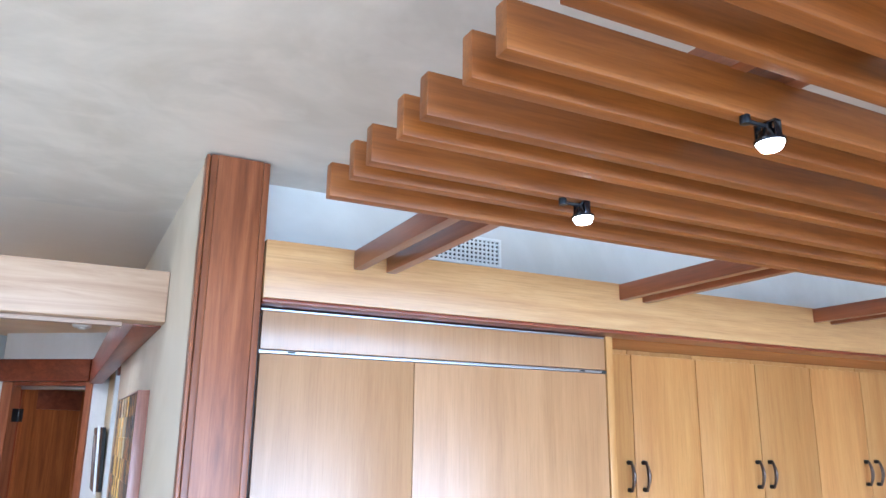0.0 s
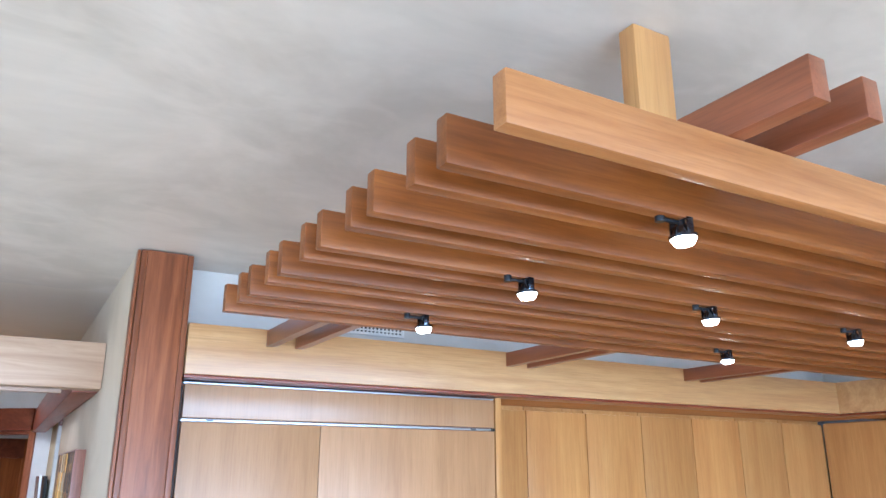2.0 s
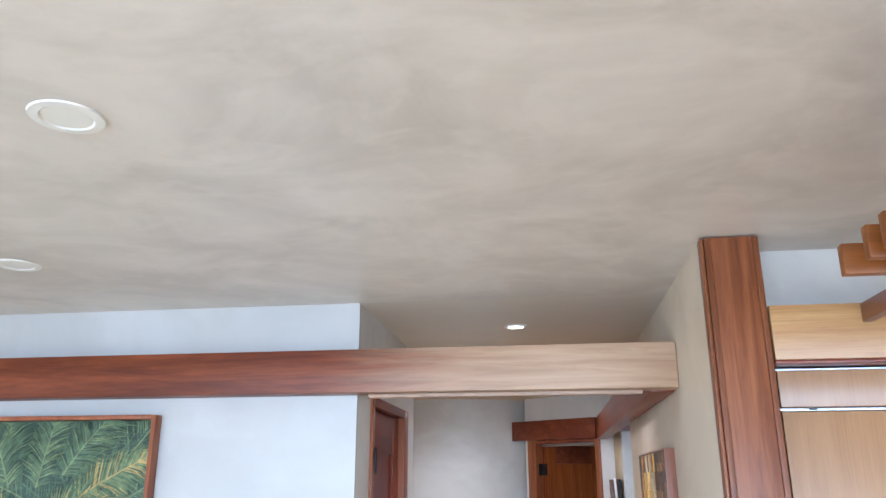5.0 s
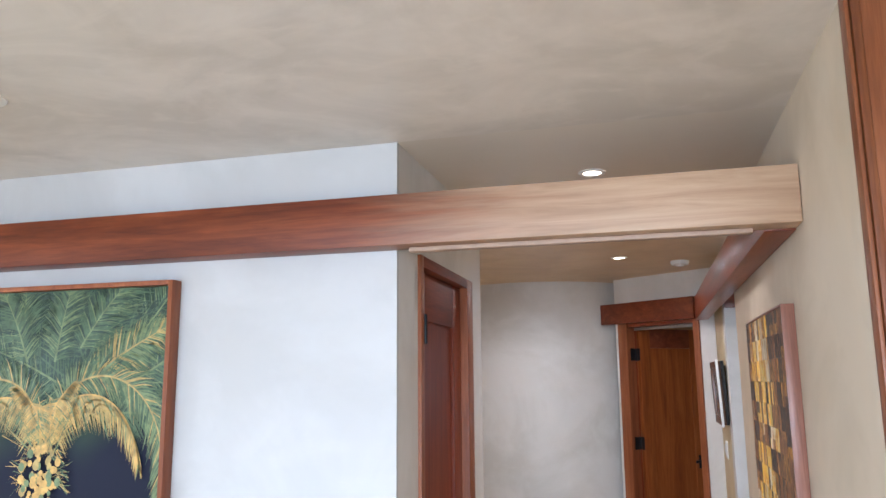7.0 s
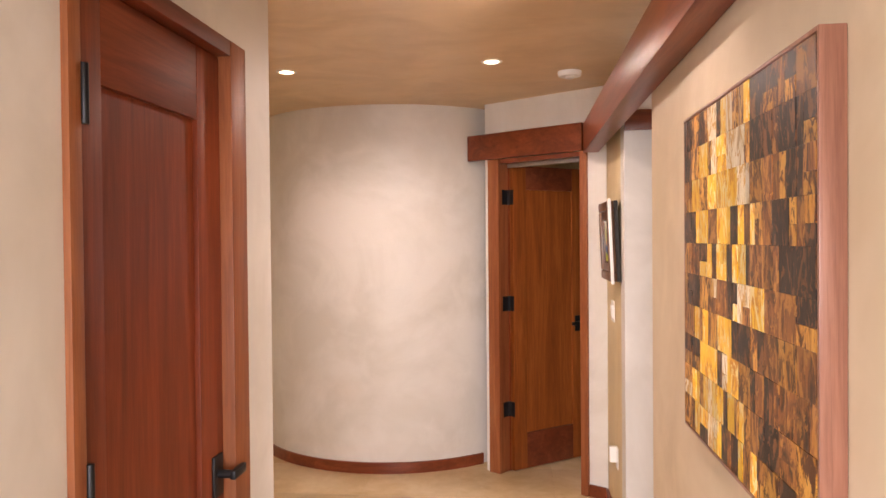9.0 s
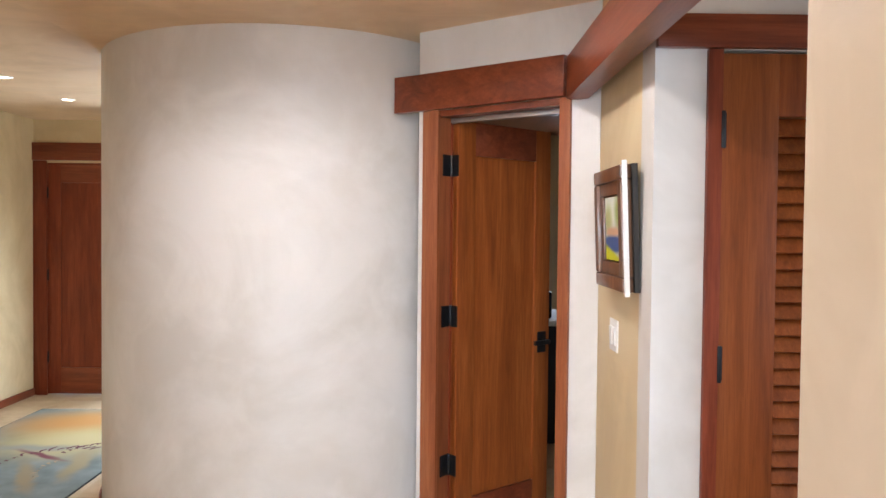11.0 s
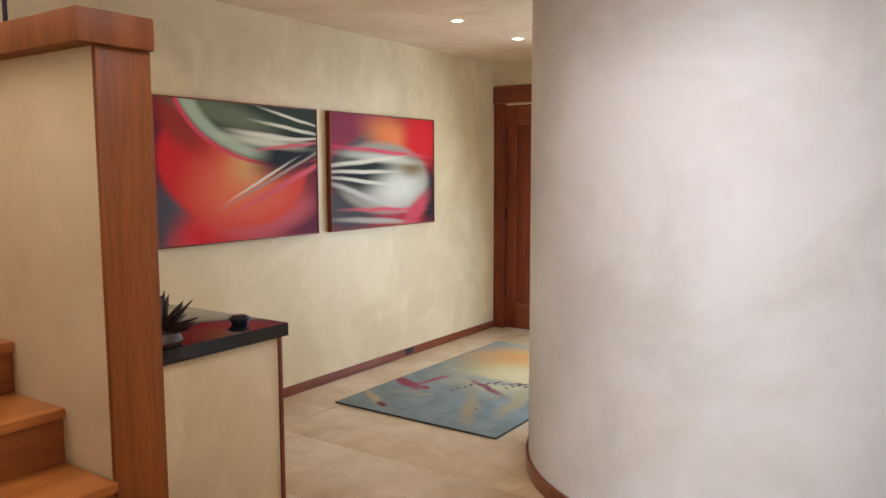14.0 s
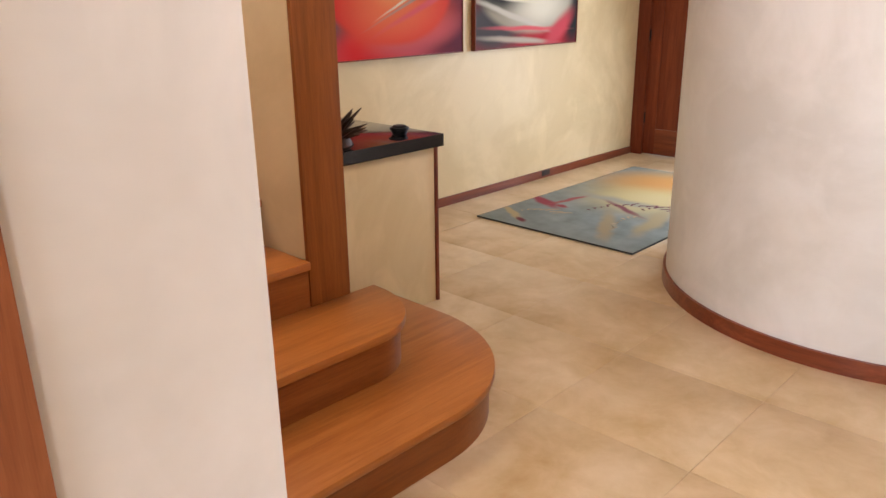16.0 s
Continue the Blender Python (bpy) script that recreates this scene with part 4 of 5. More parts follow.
# ---- rug ----
RUGM = painted("blue_grey_swirl_rug", (0.22, 0.26, 0.25), [
    (0.72, 1.5, 0.5, 0.55, 0, 0.8, (0.42, 0.33, 0.14), 0), (0.55, 1.75, 0.4, 0.3, 20, 0.8, (0.5, 0.25, 0.08), 0), (0.8, 1.2, 0.35, 0.3, 0, 0.8, (0.5, 0.42, 0.22), 0),
    (0.18, 0.68, 0.19, 0.055, -25, 0.45, (0.28, 0.06, 0.08), 0), (0.3, 0.84, 0.2, 0.03, 78, 0.5, (0.32, 0.1, 0.1), 0), (0.37, 0.66, 0.05, 0.03, 0, 0.5, (0.3, 0.07, 0.08), 0), (0.17, 0.3, 0.22, 0.03, -32, 0.5, (0.42, 0.34, 0.2), 0), (0.35, 0.19, 0.06, 0.022, -30, 0.5, (0.16, 0.05, 0.06), 0),
    (0.85, 0.45, 0.3, 0.05, 120, 0.6, (0.33, 0.27, 0.17), 0), (1.05, 0.7, 0.3, 0.06, 100, 0.6, (0.36, 0.3, 0.18), 0), (0.7, 0.9, 0.24, 0.03, 150, 0.6, (0.2, 0.07, 0.08), 0), (0.6, 1.05, 0.4, 0.06, 0, 0.8, (0.3, 0.3, 0.24), 0)], 0.95, ("X", "Y"), 0.12)
rug = thing("area_rug", pose(-3.43, 8.325, 0.0005), "blue-grey wool rug with gold and maroon swirls", "rug")
part("rug_field", one(0.006, 1.214, 0.006, 2.1, 0, 0.011, bevel=0.003), RUGM, rug)
bm = bmesh.new()
for b in ((0, 1.22, 0, 0.0058, 0, 0.009), (0, 1.22, 2.1002, 2.106, 0, 0.009), (0, 0.0058, 0.006, 2.1, 0, 0.009), (1.2142, 1.22, 0.006, 2.1, 0, 0.009)):
    box(bm, *b)
part("binding", bm, plain("dark_rug_binding", (0.04, 0.045, 0.04), 0.9), rug, "dark bound edge")
INKR = plain("maroon_wool", (0.12, 0.035, 0.045), 0.95)
rng = random.Random(9)
TANR = plain("tan_wool", (0.36, 0.29, 0.19), 0.95)
fans = [(0.85, 0.6, 0.34, 0.36, 175, -9, 12, INKR), (1.0, 0.8, 0.2, 0.28, 165, -11, 9, INKR), (0.98, 0.55, 0.16, 0.2, 230, -12, 8, TANR), (0.3, 0.2, 0.16, 0.2, 150, -14, 7, TANR)]
for fx, fy, rx, ry, a0, step, count, wool in fans:
    for k in range(count):
        a = radians(a0 + k * step)
        bm, edge_a, edge_b = bmesh.new(), [], []
        p = Vector((fx + rx * math.cos(a), fy + ry * math.sin(a), 0.0112))
        lng = rng.uniform(0.6, 1.25)
        for j in range(7):
            q = p + Vector((0.014 * lng * j * math.cos(a) + 0.0016 * j * j, 0.016 * lng * j * math.sin(a), 0.0))
            if 0.03 < q.x < 1.18 and 0.03 < q.y < 2.06:
                w2 = 0.0095 * math.sin(math.pi * (j + 1) / 8.5)
                side = Vector((-math.sin(a - 0.1 * j), math.cos(a - 0.1 * j))) * w2
                edge_a.append((q.x + side.x, q.y + side.y)), edge_b.append((q.x - side.x, q.y - side.y))
        if len(edge_a) < 3:
            bm.free()
            continue
        prism(bm, edge_a + edge_b[::-1], 0.0111, 0.0124)
        part("carved_line", bm, wool, rug, "maroon carved line" if wool is INKR else "tan carved line")

# ---- patchwork picture ----
def streaked(name, deep, mid, light, accent):
    """Glazed tile with fine upright brush streaks; each piece takes another stretch of them."""
    m, n, l, b = material(name, 0.4)
    rnd = n.new("ShaderNodeObjectInfo").outputs["Random"]
    ofs = n.new("ShaderNodeVectorMath")
    l.new(n.new("ShaderNodeNewGeometry").outputs["Position"], ofs.inputs[0]), l.new(maths(n, l, "MULTIPLY", rnd, 31.0), ofs.inputs[1])
    mp = n.new("ShaderNodeMapping")
    mp.inputs["Scale"].default_value = (1, 24, 11)
    l.new(ofs.outputs[0], mp.inputs["Vector"])
    st = noise_node(n, l, mp.outputs["Vector"], 1.0, 5, 0.7, 1.4)
    c = ramp(n, l, st, [(0.4, deep), (0.47, mid), (0.58, light)])
    c = mix(n, l, ramp(n, l, noise_node(n, l, mp.outputs["Vector"], 0.9, 5, 0.65, 2.5), [(0.53, (0, 0, 0)), (0.555, (1, 1, 1))]), c, accent)
    h = n.new("ShaderNodeHueSaturation")
    l.new(maths(n, l, "ADD", maths(n, l, "MULTIPLY", rnd, 0.5), 0.72), h.inputs["Value"])
    l.new(c, h.inputs["Color"]), l.new(h.outputs["Color"], b.inputs["Base Color"])
    bump(n, l, b, st, 0.2, 0.003)
    return m


TILES = [streaked("bright_gold_tile", (0.6, 0.24, 0.015), (0.86, 0.46, 0.025), (0.88, 0.56, 0.06), (0.82, 0.66, 0.32)),
         streaked("amber_tile", (0.1, 0.035, 0.012), (0.5, 0.21, 0.035), (0.66, 0.35, 0.08), (0.1, 0.035, 0.015)),
         streaked("cream_tile", (0.4, 0.27, 0.14), (0.66, 0.54, 0.36), (0.76, 0.68, 0.54), (0.55, 0.3, 0.07)),
         streaked("rust_brown_tile", (0.05, 0.02, 0.012), (0.17, 0.06, 0.022), (0.32, 0.12, 0.035), (0.45, 0.2, 0.05)),
         streaked("near_black_tile", (0.008, 0.006, 0.006), (0.016, 0.011, 0.009), (0.04, 0.022, 0.016), (0.2, 0.08, 0.03))]
mo = thing("patchwork_picture", pose(RX - 0.001, 3.78, 1.08), "patchwork picture of gold, brown and black squares in a walnut frame", "picture")
MW, MH = 0.9, 0.80
part("backing", one(-0.03, 0.0, 0.004, MW - 0.004, 0.004, MH - 0.004), DARK, mo)
WALN = wood("walnut_frame_upright", (0.4, 0.19, 0.135), (0.29, 0.125, 0.085), (0.17, 0.066, 0.045), "z", 0.3)
for b2 in ((-0.04, 0, 0, 0.008, 0, MH), (-0.04, 0, MW - 0.008, MW, 0, MH), (-0.04, 0, 0.0085, MW - 0.0085, MH - 0.008, MH), (-0.04, 0, 0.0085, MW - 0.0085, 0, 0.008)):
    part("frame_rail", one(*b2, bevel=0.0015), WALN, mo)
NC, NR = 11, 10
cw, ch = (MW - 0.02) / NC, (MH - 0.02) / NR
unit = [None] * 5
rng = random.Random(12)
for i in range(NC):
    for j in range(NR):
        cuts = [0] + sorted(rng.uniform(0.3, 0.7) for _ in range(rng.choice((0, 0, 1, 1)))) + [1]
        drop = rng.choice((0, 0, 0, 1))
        for u0, u1 in zip(cuts, cuts[1:]):
            pieces = [(0, 1)] if not drop or u0 else [(0, 0.45), (0.45, 1)]
            for v0, v1 in pieces:
                mid_y = (i + (u0 + u1) / 2) / NC
                near = max(0.0, 1 - abs(mid_y - 0.6 + 0.012 * (j - 4)) / 0.36)
                r = rng.random()
                if r < near * 0.8:
                    k = rng.choice((0, 0, 0, 0, 2))
                else:
                    k = rng.choice((1, 1, 1, 3, 3, 3, 4, 4, 4, 4, 2 if near > 0.2 else 3))
                if unit[k] is None:
                    o = part("tile", one(-0.008, 0, 0, 1, 0, 1), TILES[k], mo)
                    unit[k] = o.data
                else:
                    o = new("tile", unit[k])
                    o.parent = mo
                o.location = (-0.031 - rng.uniform(0, 0.002), 0.01 + (i + u0) * cw + 0.0003, 0.01 + (j + v0) * ch + 0.0003)
                o.scale = (1, (u1 - u0) * cw - 0.0006, (v1 - v0) * ch - 0.0006)

# ---- palm picture ----
pp = thing("palm_picture", pose(-2.95, PY - 0.002, 0.875), "large photograph of a golden palm crown in a wooden frame", "picture")
PW, PH = 1.345, 1.145
NAVY = painted("dark_palm_print", (0.035, 0.06, 0.042), [(0.82, 0.2, 0.36, 0.42, 0, 0.25, (0.014, 0.016, 0.032), 0), (1.25, 0.3, 0.3, 0.36, 0, 0.2, (0.014, 0.016, 0.032), 0), (0.3, 0.2, 0.4, 0.3, 0, 0.3, (0.014, 0.016, 0.032), 0)], 0.4, ("X", "Z"), 0.03)
part("print", one(0.0185, PW - 0.0185, -0.03, 0, 0.02, PH - 0.02), NAVY, pp)
for b2 in ((0, 0.018, -0.055, 0, 0, PH), (PW - 0.018, PW, -0.055, 0, 0, PH), (0.0185, PW - 0.0185, -0.055, 0, PH - 0.018, PH), (0.0185, PW - 0.0185, -0.055, 0, 0, 0.018)):
    part("frame_rail", one(*b2, bevel=0.003), CASEZ, pp)
GREENS = [plain("leaf_print_" + nm, col, 0.4, 0, 0.35, 30) for nm, col in (("deep", (0.03, 0.062, 0.042)), ("mid", (0.075, 0.13, 0.065)), ("pale", (0.16, 0.215, 0.095)), ("gold", (0.44, 0.31, 0.1)), ("amber", (0.6, 0.36, 0.1)))]


def frond(bms, base, angle, length, droop, width, shade, layer, leaves=80, hang=0.0, early=False):
    """A feathery frond: a bending midrib with fine leaflets either side, flat on the print; hang lets them fall."""
    pts, p, a = [], Vector(base), radians(angle)
    for i in range(leaves + 1):
        pts.append((p.copy(), a))
        p += Vector((math.cos(a), math.sin(a))) * length / leaves
        a += radians(droop) / leaves * ((1.7 - 1.4 * i / leaves) if early else (0.4 + 1.2 * i / leaves))
    y = -0.0305 - layer * 0.0005

    def put(bm, corners, lift=0.0):
        vs = [bm.verts.new((max(0.019, min(PW - 0.019, k.x)), y - lift, max(0.021, min(PH - 0.02, k.y)))) for k in corners]
        if max(v.co.x for v in vs) - min(v.co.x for v in vs) > 1e-4 and max(v.co.z for v in vs) - min(v.co.z for v in vs) > 1e-4:
            bm.faces.new(vs)

    for i in range(2, leaves + 1):
        (q, a) = pts[i]
        u = i / leaves
        ln = width * (0.45 + 0.55 * math.sin(math.pi * min(1, u * 0.85 + 0.15)))
        for side in (-1, 1):
            d = a + side * radians(62 - 30 * u + rng.uniform(-7, 7))
            way = Vector((math.cos(d), math.sin(d))) * (1 - hang) + Vector((0.12 * math.cos(a), -1)) * hang
            way.normalize()
            tip = q + way * ln * rng.uniform(0.75, 1.1) + Vector((0, -0.12 * ln))
            w = Vector((-way.y, way.x)) * rng.uniform(0.0014, 0.003)
            mid = (q + tip) / 2 + Vector((0, 0.06 * ln))
            put(bms[max(0, min(4, shade + rng.choice((-1, 0, 0, 0, 1))))], (q - w, mid - w, tip, mid + w, q + w), 0.0001 * (i % 3))
        if i < leaves:
            w = Vector((-math.sin(a), math.cos(a))) * 0.0035 * (1.3 - u)
            r2 = pts[i + 1][0]
            put(bms[min(4, shade + 1)], (q - w, r2 - w, r2 + w, q + w), 0.0004)


bms = [bmesh.new() for _ in GREENS]
cx, cz = 0.82, 0.58
# crowded green fronds behind
for k in range(22):
    frond(bms, (cx + rng.uniform(-0.3, 0.3), cz + rng.uniform(0.1, 0.2)), 10 + k * 7.6 + rng.uniform(-6, 6), rng.uniform(0.5, 0.9), rng.uniform(-35, 35), 0.17, k % 2, k * 0.3, 100)
for k, (bx, bz, ang, ln, dr, sh) in enumerate(((1.0, 0.8, 32, 0.42, -10, 2), (0.84, 0.85, 82, 0.34, -8, 1), (0.72, 0.85, 112, 0.4, 20, 1), (0.62, 0.78, 140, 0.5, 20, 1), (0.5, 0.7, 160, 0.5, 15, 1), (1.05, 0.66, 8, 0.34, -30, 1), (0.95, 0.9, 58, 0.35, -20, 1), (0.4, 0.6, 185, 0.4, 25, 1))):
    frond(bms, (bx, bz), ang, ln, dr, 0.13, sh, 7 + k * 0.8, 100)
# two drooping arches over the fruit, lit gold inside
for k, (bx, ang, ln, dr, wd, sh, hg) in enumerate(((0.87, 104, 1.0, -208, 0.14, 1, 0.05), (0.87, 104, 0.98, -208, 0.12, 2, 0.15), (0.77, 76, 0.96, 208, 0.14, 1, 0.05), (0.77, 76, 0.94, 208, 0.12, 2, 0.15), (0.87, 102, 0.6, -180, 0.13, 3, 0.6), (0.77, 78, 0.56, 180, 0.13, 3, 0.6), (0.83, 92, 0.24, -50, 0.08, 3, 0.5), (0.81, 88, 0.24, 60, 0.08, 3, 0.5))):
    frond(bms, (bx, cz), ang, ln, dr, wd, sh, 14 + k, 110, hg, True)
for k in range(40):
    a = radians(rng.uniform(15, 165))
    q0, q1 = Vector((cx + rng.uniform(-0.06, 0.06), cz - 0.05)), Vector((cx + 0.2 * math.cos(a), cz + rng.uniform(0.0, 0.17)))
    w = Vector((0.0018, 0))
    bm = bms[rng.choice((2, 3, 3, 4))]
    bm.faces.new([bm.verts.new((v.x, -0.042 - 0.00005 * k, v.y)) for v in (q0 - w, q1 - w, q1 + w, q0 + w)])
for k in range(80):
    a, r = rng.uniform(0, 2 * math.pi), 0.09 * math.sqrt(rng.random())
    bm = bms[rng.choice((3, 4, 4, 4, 2))]
    px, pz, rr = cx + r * math.cos(a), cz - 0.13 + r * 1.2 * math.sin(a), rng.uniform(0.008, 0.015)
    bm.faces.new([bm.verts.new((px + rr * math.cos(q), -0.0442 - 0.00003 * k, pz + rr * 1.2 * math.sin(q))) for q in [i * math.pi / 4 for i in range(8)]])
for k in range(110):
    a = radians(rng.uniform(-30, 210))
    r0 = rng.uniform(0.06, 0.1)
    q0 = Vector((cx + r0 * math.cos(a), cz - 0.12 + r0 * 1.2 * math.sin(a)))
    q1 = q0 + Vector((math.cos(a) * rng.uniform(0.02, 0.06), rng.uniform(-0.05, 0.03)))
    w = Vector((0.0016, 0.001))
    bm = bms[rng.choice((1, 2, 3, 4))]
    bm.faces.new([bm.verts.new((v.x, -0.043 - 0.00001 * k, v.y)) for v in (q0 - w, q1 - w, q1 + w, q0 + w)])
for bm, gm in zip(bms, GREENS):
    bmesh.ops.recalc_face_normals(bm, faces=bm.faces[:])
    tagged(part("printed_fronds", bm, gm, pp), "", "", "", "stuff")

# ---- vase of dried stems under the palm picture ----
vs = thing("floor_vase", pose(-1.13, 3.4, 0), "tall dark floor vase with dried brown stems", "vase")
prof = [(0.1, 0.0), (0.12, 0.04), (0.15, 0.3), (0.13, 0.55), (0.07, 0.72), (0.06, 0.78), (0.08, 0.84), (0.07, 0.84), (0.05, 0.78)]
bm = bmesh.new()
rings = [[bm.verts.new((r * math.cos(2 * math.pi * i / 32), r * math.sin(2 * math.pi * i / 32), z)) for i in range(32)] for r, z in prof]
for p, q in zip(rings, rings[1:]):
    for i in range(32):
        bm.faces.new((p[i], p[(i + 1) % 32], q[(i + 1) % 32], q[i]))
bm.faces.new(rings[0][::-1])
part("vase_body", bm, BLACK, vs)
STEM = plain("dried_stem", (0.12, 0.06, 0.03), 0.8, 0, 0.4)
SEED = plain("dark_seed_head", (0.03, 0.022, 0.03), 0.8, 0, 0.4)
rng = random.Random(31)
for k in range(9):
    a, lean2, ln = rng.uniform(0, 360), rng.uniform(2, 12), rng.uniform(0.4, 0.46)
    bm = bmesh.new()
    m4 = pose(0, 0, 0.7, 0, lean2, a)
    tube(bm, 0.003, 0.002, ln, m4 @ pose(0, 0, ln / 2), 6)
    stem = part("stem", bm, STEM, vs)
    bm = bmesh.new()
    for j in range(9):
        tube(bm, 0.008, 0.001, 0.035, m4 @ pose(0, 0, ln - 0.02) @ pose(0, 0, 0, 0, rng.uniform(5, 80), j * 40) @ pose(0, 0, 0.014), 5)
    part("seed_head", bm, SEED, stem)

# ---- small landscape picture, switches, outlet ----
LAND = painted("small_landscape_painting", (0.5, 0.55, 0.5), [
    (0.22, 0.29, 0.12, 0.06, 0, 0.6, (0.72, 0.74, 0.66), 0), (0.14, 0.28, 0.05, 0.06, 0, 0.6, (0.32, 0.42, 0.14), 0), (0.28, 0.26, 0.05, 0.05, 0, 0.6, (0.45, 0.5, 0.22), 0), (0.22, 0.215, 0.1, 0.016, 0, 0.5, (0.6, 0.36, 0.22), 0),
    (0.215, 0.175, 0.2, 0.028, 0, 0.3, (0.04, 0.09, 0.25), 0), (0.25, 0.125, 0.2, 0.03, 12, 0.3, (0.55, 0.58, 0.03), 0)], 0.4, ("Y", "Z"), 0.02)
lp = thing("landscape_picture", pose(0.529, 6.535, 1.335), "small landscape painting in a deep brown frame", "picture")
LW, LH = 0.43, 0.44
lean = pose(0, 0, 0, 0, -2.3, 0)
DKFRAME = wood("dark_brown_frame", (0.2, 0.1, 0.05), (0.13, 0.06, 0.03), (0.07, 0.03, 0.016), "z", 0.25)
part("canvas", one(-0.035, -0.02, 0.11, LW - 0.11, 0.11, LH - 0.11, m=lean @ pose(0, 0, 0)), LAND, lp).location = (0, 0, 0)
for b2 in ((0.012, LW - 0.012, 0.012, 0.06), (0.012, LW - 0.012, LH - 0.06, LH - 0.012)):
    part("frame_rail", one(-0.055, -0.018, b2[0], b2[1], b2[2], b2[3], bevel=0.008, m=lean), DKFRAME, lp)
    part("frame_rail", one(-0.042, -0.018, 0.058, LW - 0.058, b2[2] + (0.045 if b2[2] < 0.1 else -0.045), b2[3] + (0.045 if b2[2] < 0.1 else -0.045), bevel=0.004, m=lean), DKFRAME, lp)
for y in (0.012, LW - 0.06):
    part("frame_rail", one(-0.055, -0.018, y, y + 0.048, 0.0605, LH - 0.0605, bevel=0.008, m=lean), DKFRAME, lp)
    part("frame_rail", one(-0.042, -0.018, y + (0.045 if y < 0.1 else -0.045), y + 0.048 + (0.045 if y < 0.1 else -0.045), 0.105, LH - 0.105, bevel=0.004, m=lean), DKFRAME, lp)
part("white_edge", one(-0.05, -0.034, 0.0, 0.0115, 0.0, LH, bevel=0.002, m=lean), WHITEP, lp, "white-painted frame side")
# dark block standing in for the shadow between leaning frame and wall
part("backing", one(-0.018, 0.0, 0.002, LW, 0.012, LH - 0.012, m=lean), DARK, lp)


def switch_plate(m, gangs, label):
    """A rocker switch plate; its own x runs along the wall and -y out of it."""
    t = thing("light_switch", m, label, "light switch")
    w = 0.0435 * gangs + 0.03
    part("plate", one(0, w, -0.006, 0, 0, 0.117, bevel=0.002), WHITEP, t)
    for i in range(gangs):
        x = 0.015 + 0.0055 + i * 0.0435
        part("rocker", one(0, 0.033, -0.003, 0.003, 0, 0.066, bevel=0.0015, m=pose(x, -0.0075, 0.025, 3)), WHITEP, t)
    return t


switch_plate(pose(-1.12, PY - 0.001, 1.094), 4, "white four-gang light switch plate")
switch_plate(pose(0.531, 6.945, 1.105, 0, 0, -90), 2, "white double light switch plate")
ol = thing("wall_outlet", pose(0.531, 6.77, 0.33, 0, 0, -90), "white wall outlet with a plugged-in night light", "outlet")
part("plate", one(0, 0.07, -0.006, 0, 0, 0.115, bevel=0.002), WHITEP, ol)
part("night_light", one(0.015, 0.055, -0.045, -0.0062, 0.035, 0.12, bevel=0.006), WHITEP, ol)
# low vase top and a baseboard outlet
bo = thing("baseboard_outlet", pose(FX + 0.0155, 9.55, 0.02), "dark brown outlet in the baseboard", "outlet")
part("plate", one(0, 0.004, 0, 0.11, 0, 0.045, bevel=0.001), BLACK, bo)

# ---- study seen through the open door ----
sw = thing("window_1", pose(1.06, 11.0, 1.25), "study window in a dark red frame", "window", "", "structure")
for b2 in ((-0.07, 0.0, -0.03, 0.06, -0.07, 0.82), (0.57, 0.64, -0.03, 0.06, -0.07, 0.82), (0.001, 0.569, -0.03, 0.06, 0.75, 0.82), (0.001, 0.569, -0.03, 0.06, -0.07, 0.0), (0.001, 0.569, 0.0, 0.05, 0.36, 0.4)):
    part("window_frame", one(*b2, bevel=0.003), REDZ, sw)
GLASS, gn, gl, gb = material("window_glass", 0.02)
gb.inputs["Transmission Weight"].default_value = 1.0
gb.inputs["IOR"].default_value = 1.45
part("lower_panel", one(0.001, 0.569, 0.012, 0.026, 0.001, 0.358), DOORZ, sw)
pane = part("pane", one(0.001, 0.569, 0.03, 0.034, 0.001, 0.749), GLASS, sw)
pane.visible_shadow = False
desk = thing("study_desk", pose(0.1, 9.3, 0), "black study desk against the wall", "desk")
part("top", one(0, 1.3, 0.2, 1.0, 0.86, 0.9, bevel=0.003), WHITEP, desk, "white desk top")
part("body", one(0.02, 1.28, 0.24, 0.98, 0, 0.859, bevel=0.003), BLACK, desk)
pr = thing("printer", pose(0.3, 9.6, 0.901), "black printer on the desk", "printer")
part("housing", one(0, 0.42, 0, 0.35, 0, 0.2, bevel=0.02), BLACK, pr)
part("tray", one(0.08, 0.34, -0.08, 0.0, 0.03, 0.04, bevel=0.003), BLACK, pr)
bp = thing("green_bag", pose(0.42, 9.0, 0), "green bag standing on the floor", "bag")
GREENB = plain("green_canvas", (0.05, 0.14, 0.05), 0.85)
part("bag_body", one(-0.14, 0.14, -0.1, 0.1, 0.0, 0.5, bevel=0.05), GREENB, bp)
part("strap", one(-0.02, 0.02, -0.115, -0.1, 0.05, 0.56, bevel=0.006), GREENB, bp)

# ---- windows out of view ----
for nm, m0, wd, n_panes in (("window_2", pose(-3.8, -4.05, 0.2), 8.0, 5), ("window_3", pose(-5.5, 1.7, 0.2, 0, 0, -90), 4.6, 3)):
    t = thing(nm, m0, "wide daylit kitchen window in a red-brown frame", "window", "", "structure")
    for i in range(n_panes + 1):
        x = min(wd - 0.06, max(0, i * wd / n_panes - 0.03))
        part("mullion", one(x, x + 0.06, -0.1, -0.04, 0, 2.18, bevel=0.003), REDZ, t)
    part("window_frame", one(0, wd, -0.099, -0.041, 2.12, 2.18), REDX, t)
    part("window_frame", one(0, wd, -0.099, -0.041, 0, 0.06), REDX, t)
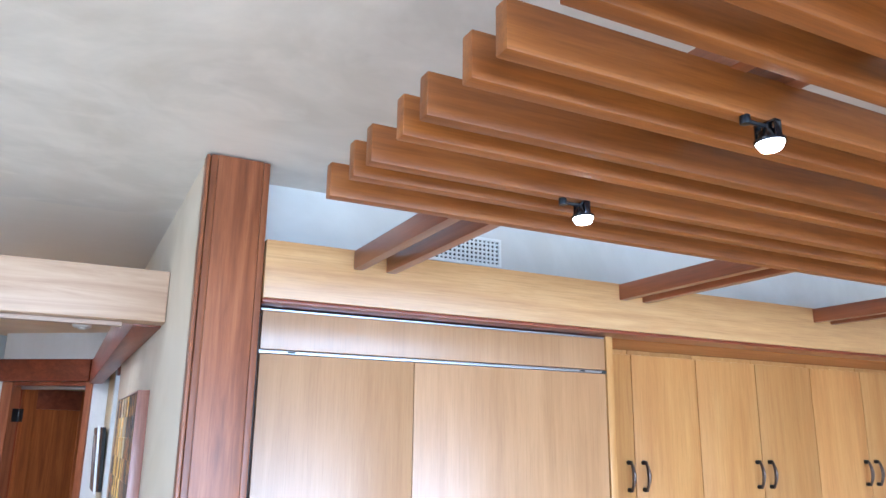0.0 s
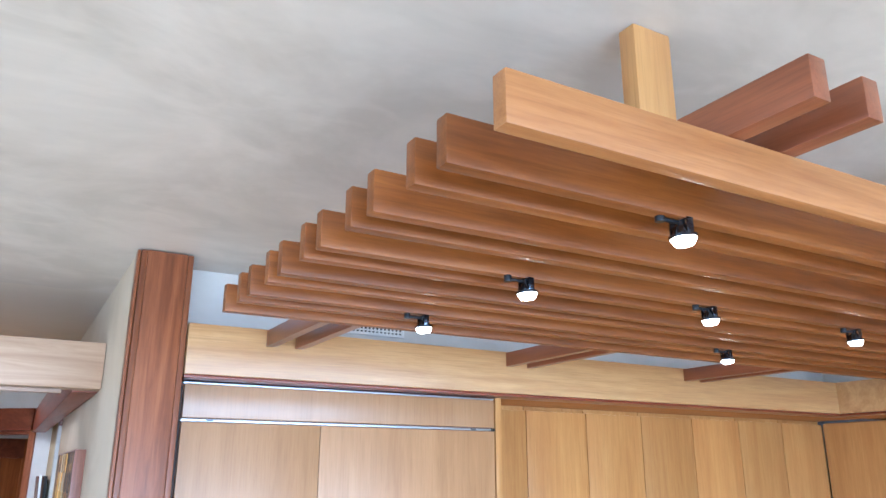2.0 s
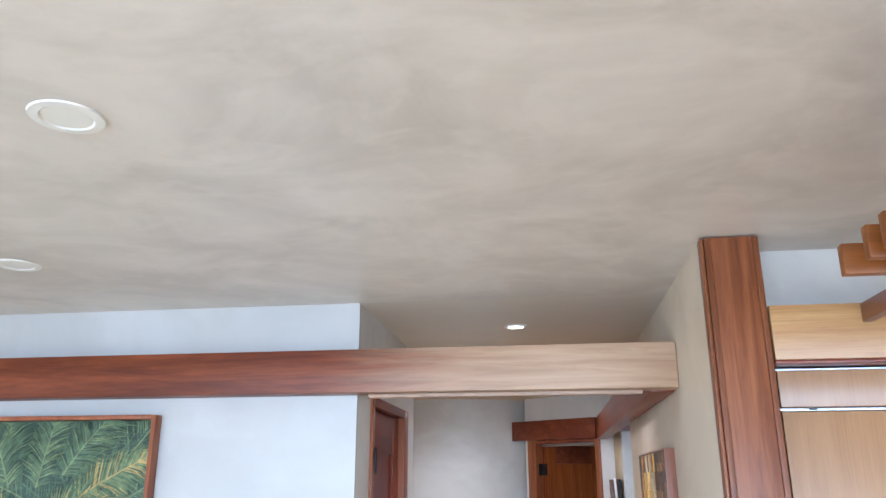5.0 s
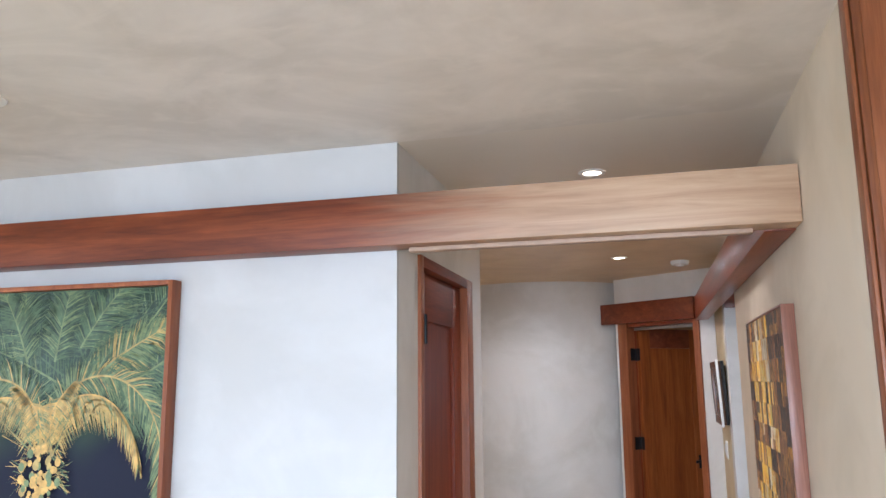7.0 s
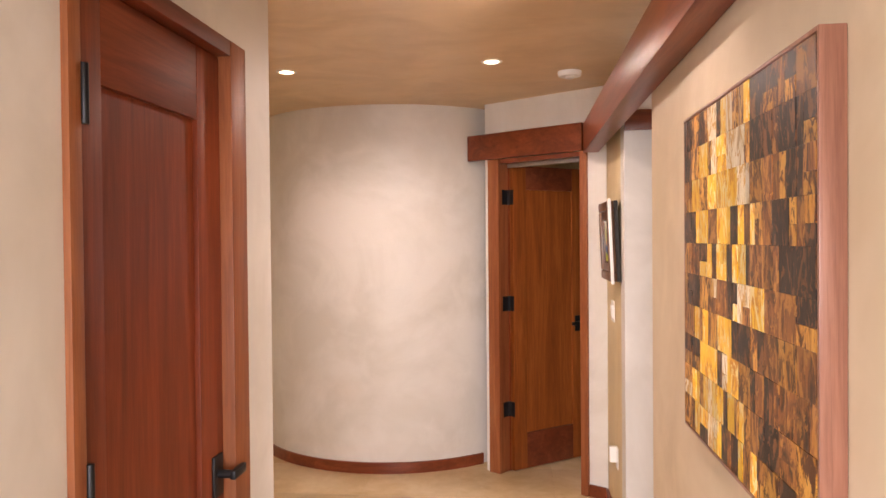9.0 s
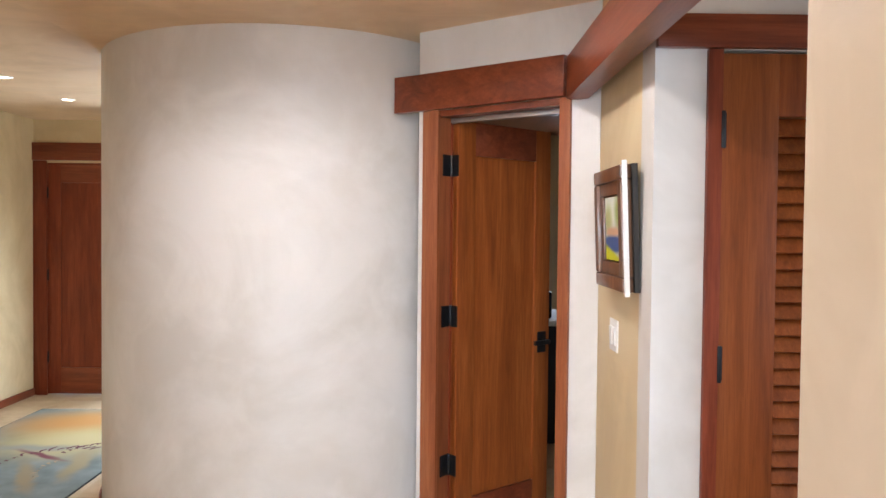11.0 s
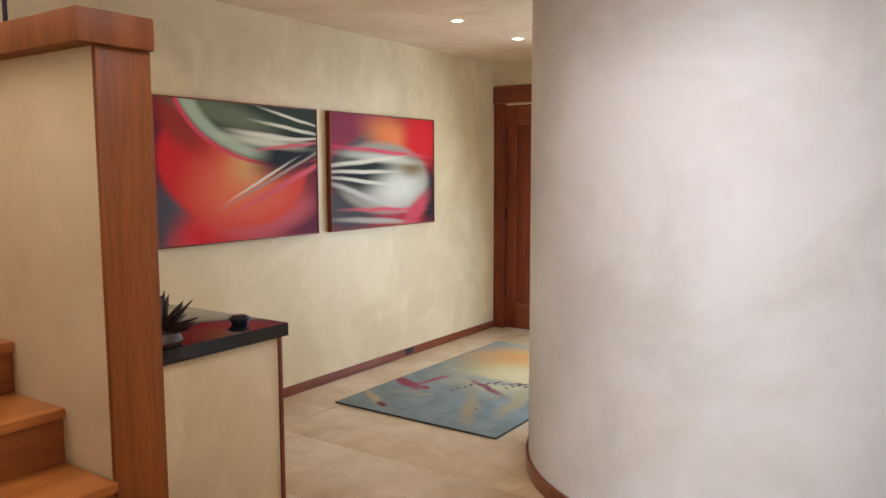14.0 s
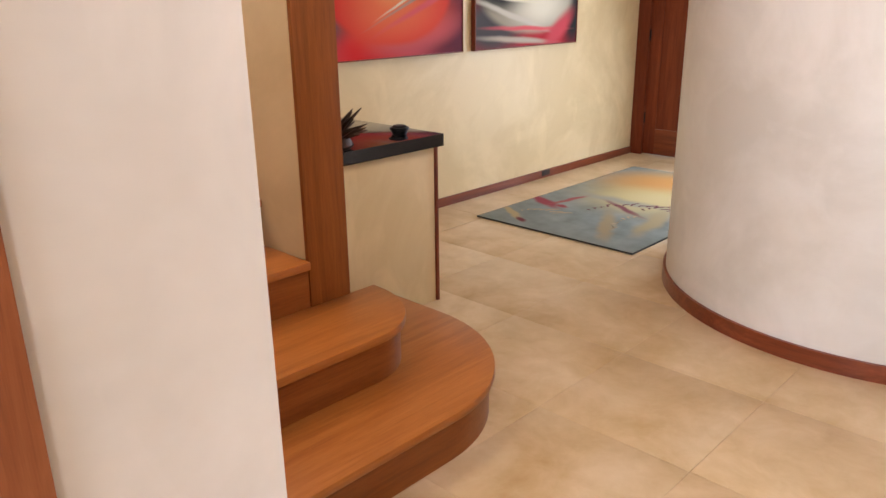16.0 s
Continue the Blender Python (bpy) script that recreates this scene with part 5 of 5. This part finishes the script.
aw = thing("window_4", pose(2.07, 5.55, 0.88), "small alcove window in a red-brown frame", "window", "", "structure")
for b2 in ((0, 0.05, 0, 0.04, 0, 1.24), (0, 0.05, 0.69, 0.73, 0, 1.24), (0, 0.05, 0.0405, 0.6895, 0, 0.04), (0, 0.05, 0.0405, 0.6895, 1.2, 1.24)):
    part("window_frame", one(*b2, bevel=0.003), REDZ, aw)
solid("ground", plain("garden_ground", (0.16, 0.17, 0.1), 0.95, 0, 0.4, 0.5), "garden ground outside the house", "ground", boxes=[(-300, 300, -300, 300, -0.5, -0.21)])

bm = bmesh.new()
rng = random.Random(21)
for k in range(900):
    p = Vector((rng.uniform(-0.5, 3.5), 13 + rng.uniform(-0.25, 0.25), rng.uniform(-0.2, 1.75 + 0.2 * math.sin(k))))
    m4 = Matrix.Translation(p) @ pose(0, 0, 0, rng.uniform(0, 360), rng.uniform(0, 360), rng.uniform(0, 360))
    bm.faces.new([bm.verts.new(m4 @ Vector(c)) for c in ((-0.1, 0, 0), (0, -0.05, 0), (0.1, 0, 0), (0, 0.05, 0))])
tagged(mesh_object("hedge", bm, plain("hedge_leaf", (0.09, 0.12, 0.06), 0.7, 0, 0.4)), "green leafy hedge outside the study window", "hedge", "", "stuff")

# ---- travertine floor ----
m, n, l, b = material("honed_travertine", 0.34)
rnd = n.new("ShaderNodeObjectInfo").outputs["Random"]
pos = n.new("ShaderNodeNewGeometry").outputs["Position"]
cl = noise_node(n, l, pos, 2.6, 6, 0.6, 0.4)
ve = noise_node(n, l, pos, 9.0, 5, 0.6, 0.6)
c = ramp(n, l, cl, [(0.3, (0.42, 0.27, 0.11)), (0.48, (0.57, 0.415, 0.23)), (0.7, (0.71, 0.57, 0.39))])
c = mix(n, l, 0.3, c, ramp(n, l, ve, [(0.3, (0.47, 0.33, 0.17)), (0.7, (0.7, 0.57, 0.4))]))
h = n.new("ShaderNodeHueSaturation")
l.new(maths(n, l, "ADD", maths(n, l, "MULTIPLY", rnd, 0.07), 0.965), h.inputs["Value"])
l.new(c, h.inputs["Color"]), l.new(h.outputs["Color"], b.inputs["Base Color"])
bump(n, l, b, noise_node(n, l, pos, 40, 4), 0.05, 0.002)
TRAV = m
tf = thing("tiled_floor", pose(0, 0, 0), "honed travertine tile floor in warm beige", "floor", "", "structure")
TS = 0.6
tile = part("tile", one(0.0005, TS - 0.0005, 0.0005, TS - 0.0005, -0.006, 0, bevel=0.0006), TRAV, tf)
far_bm = bmesh.new()
first = True
for i in range(-9, 8):
    for j in range(-8, 19):
        x, y = -0.98 + TS * i, 3.45 + TS * j - 0.48
        if -3.9 < x < 0.7 and 3.0 < y < 10.9:
            if first:
                tile.location, first = (x, y, 0), False
                continue
            o = tile.copy()
            scene.collection.objects.link(o)
            o.location = (x, y, 0)
        elif -5.6 < x < 4.8 and y < 11.2:
            box(far_bm, x + 0.0015, x + TS - 0.0015, y + 0.0015, y + TS - 0.0015, -0.006, 0)
tagged(part("kitchen_tiles", far_bm, TRAV, tf), "travertine tiles of the kitchen", "", "", "stuff")
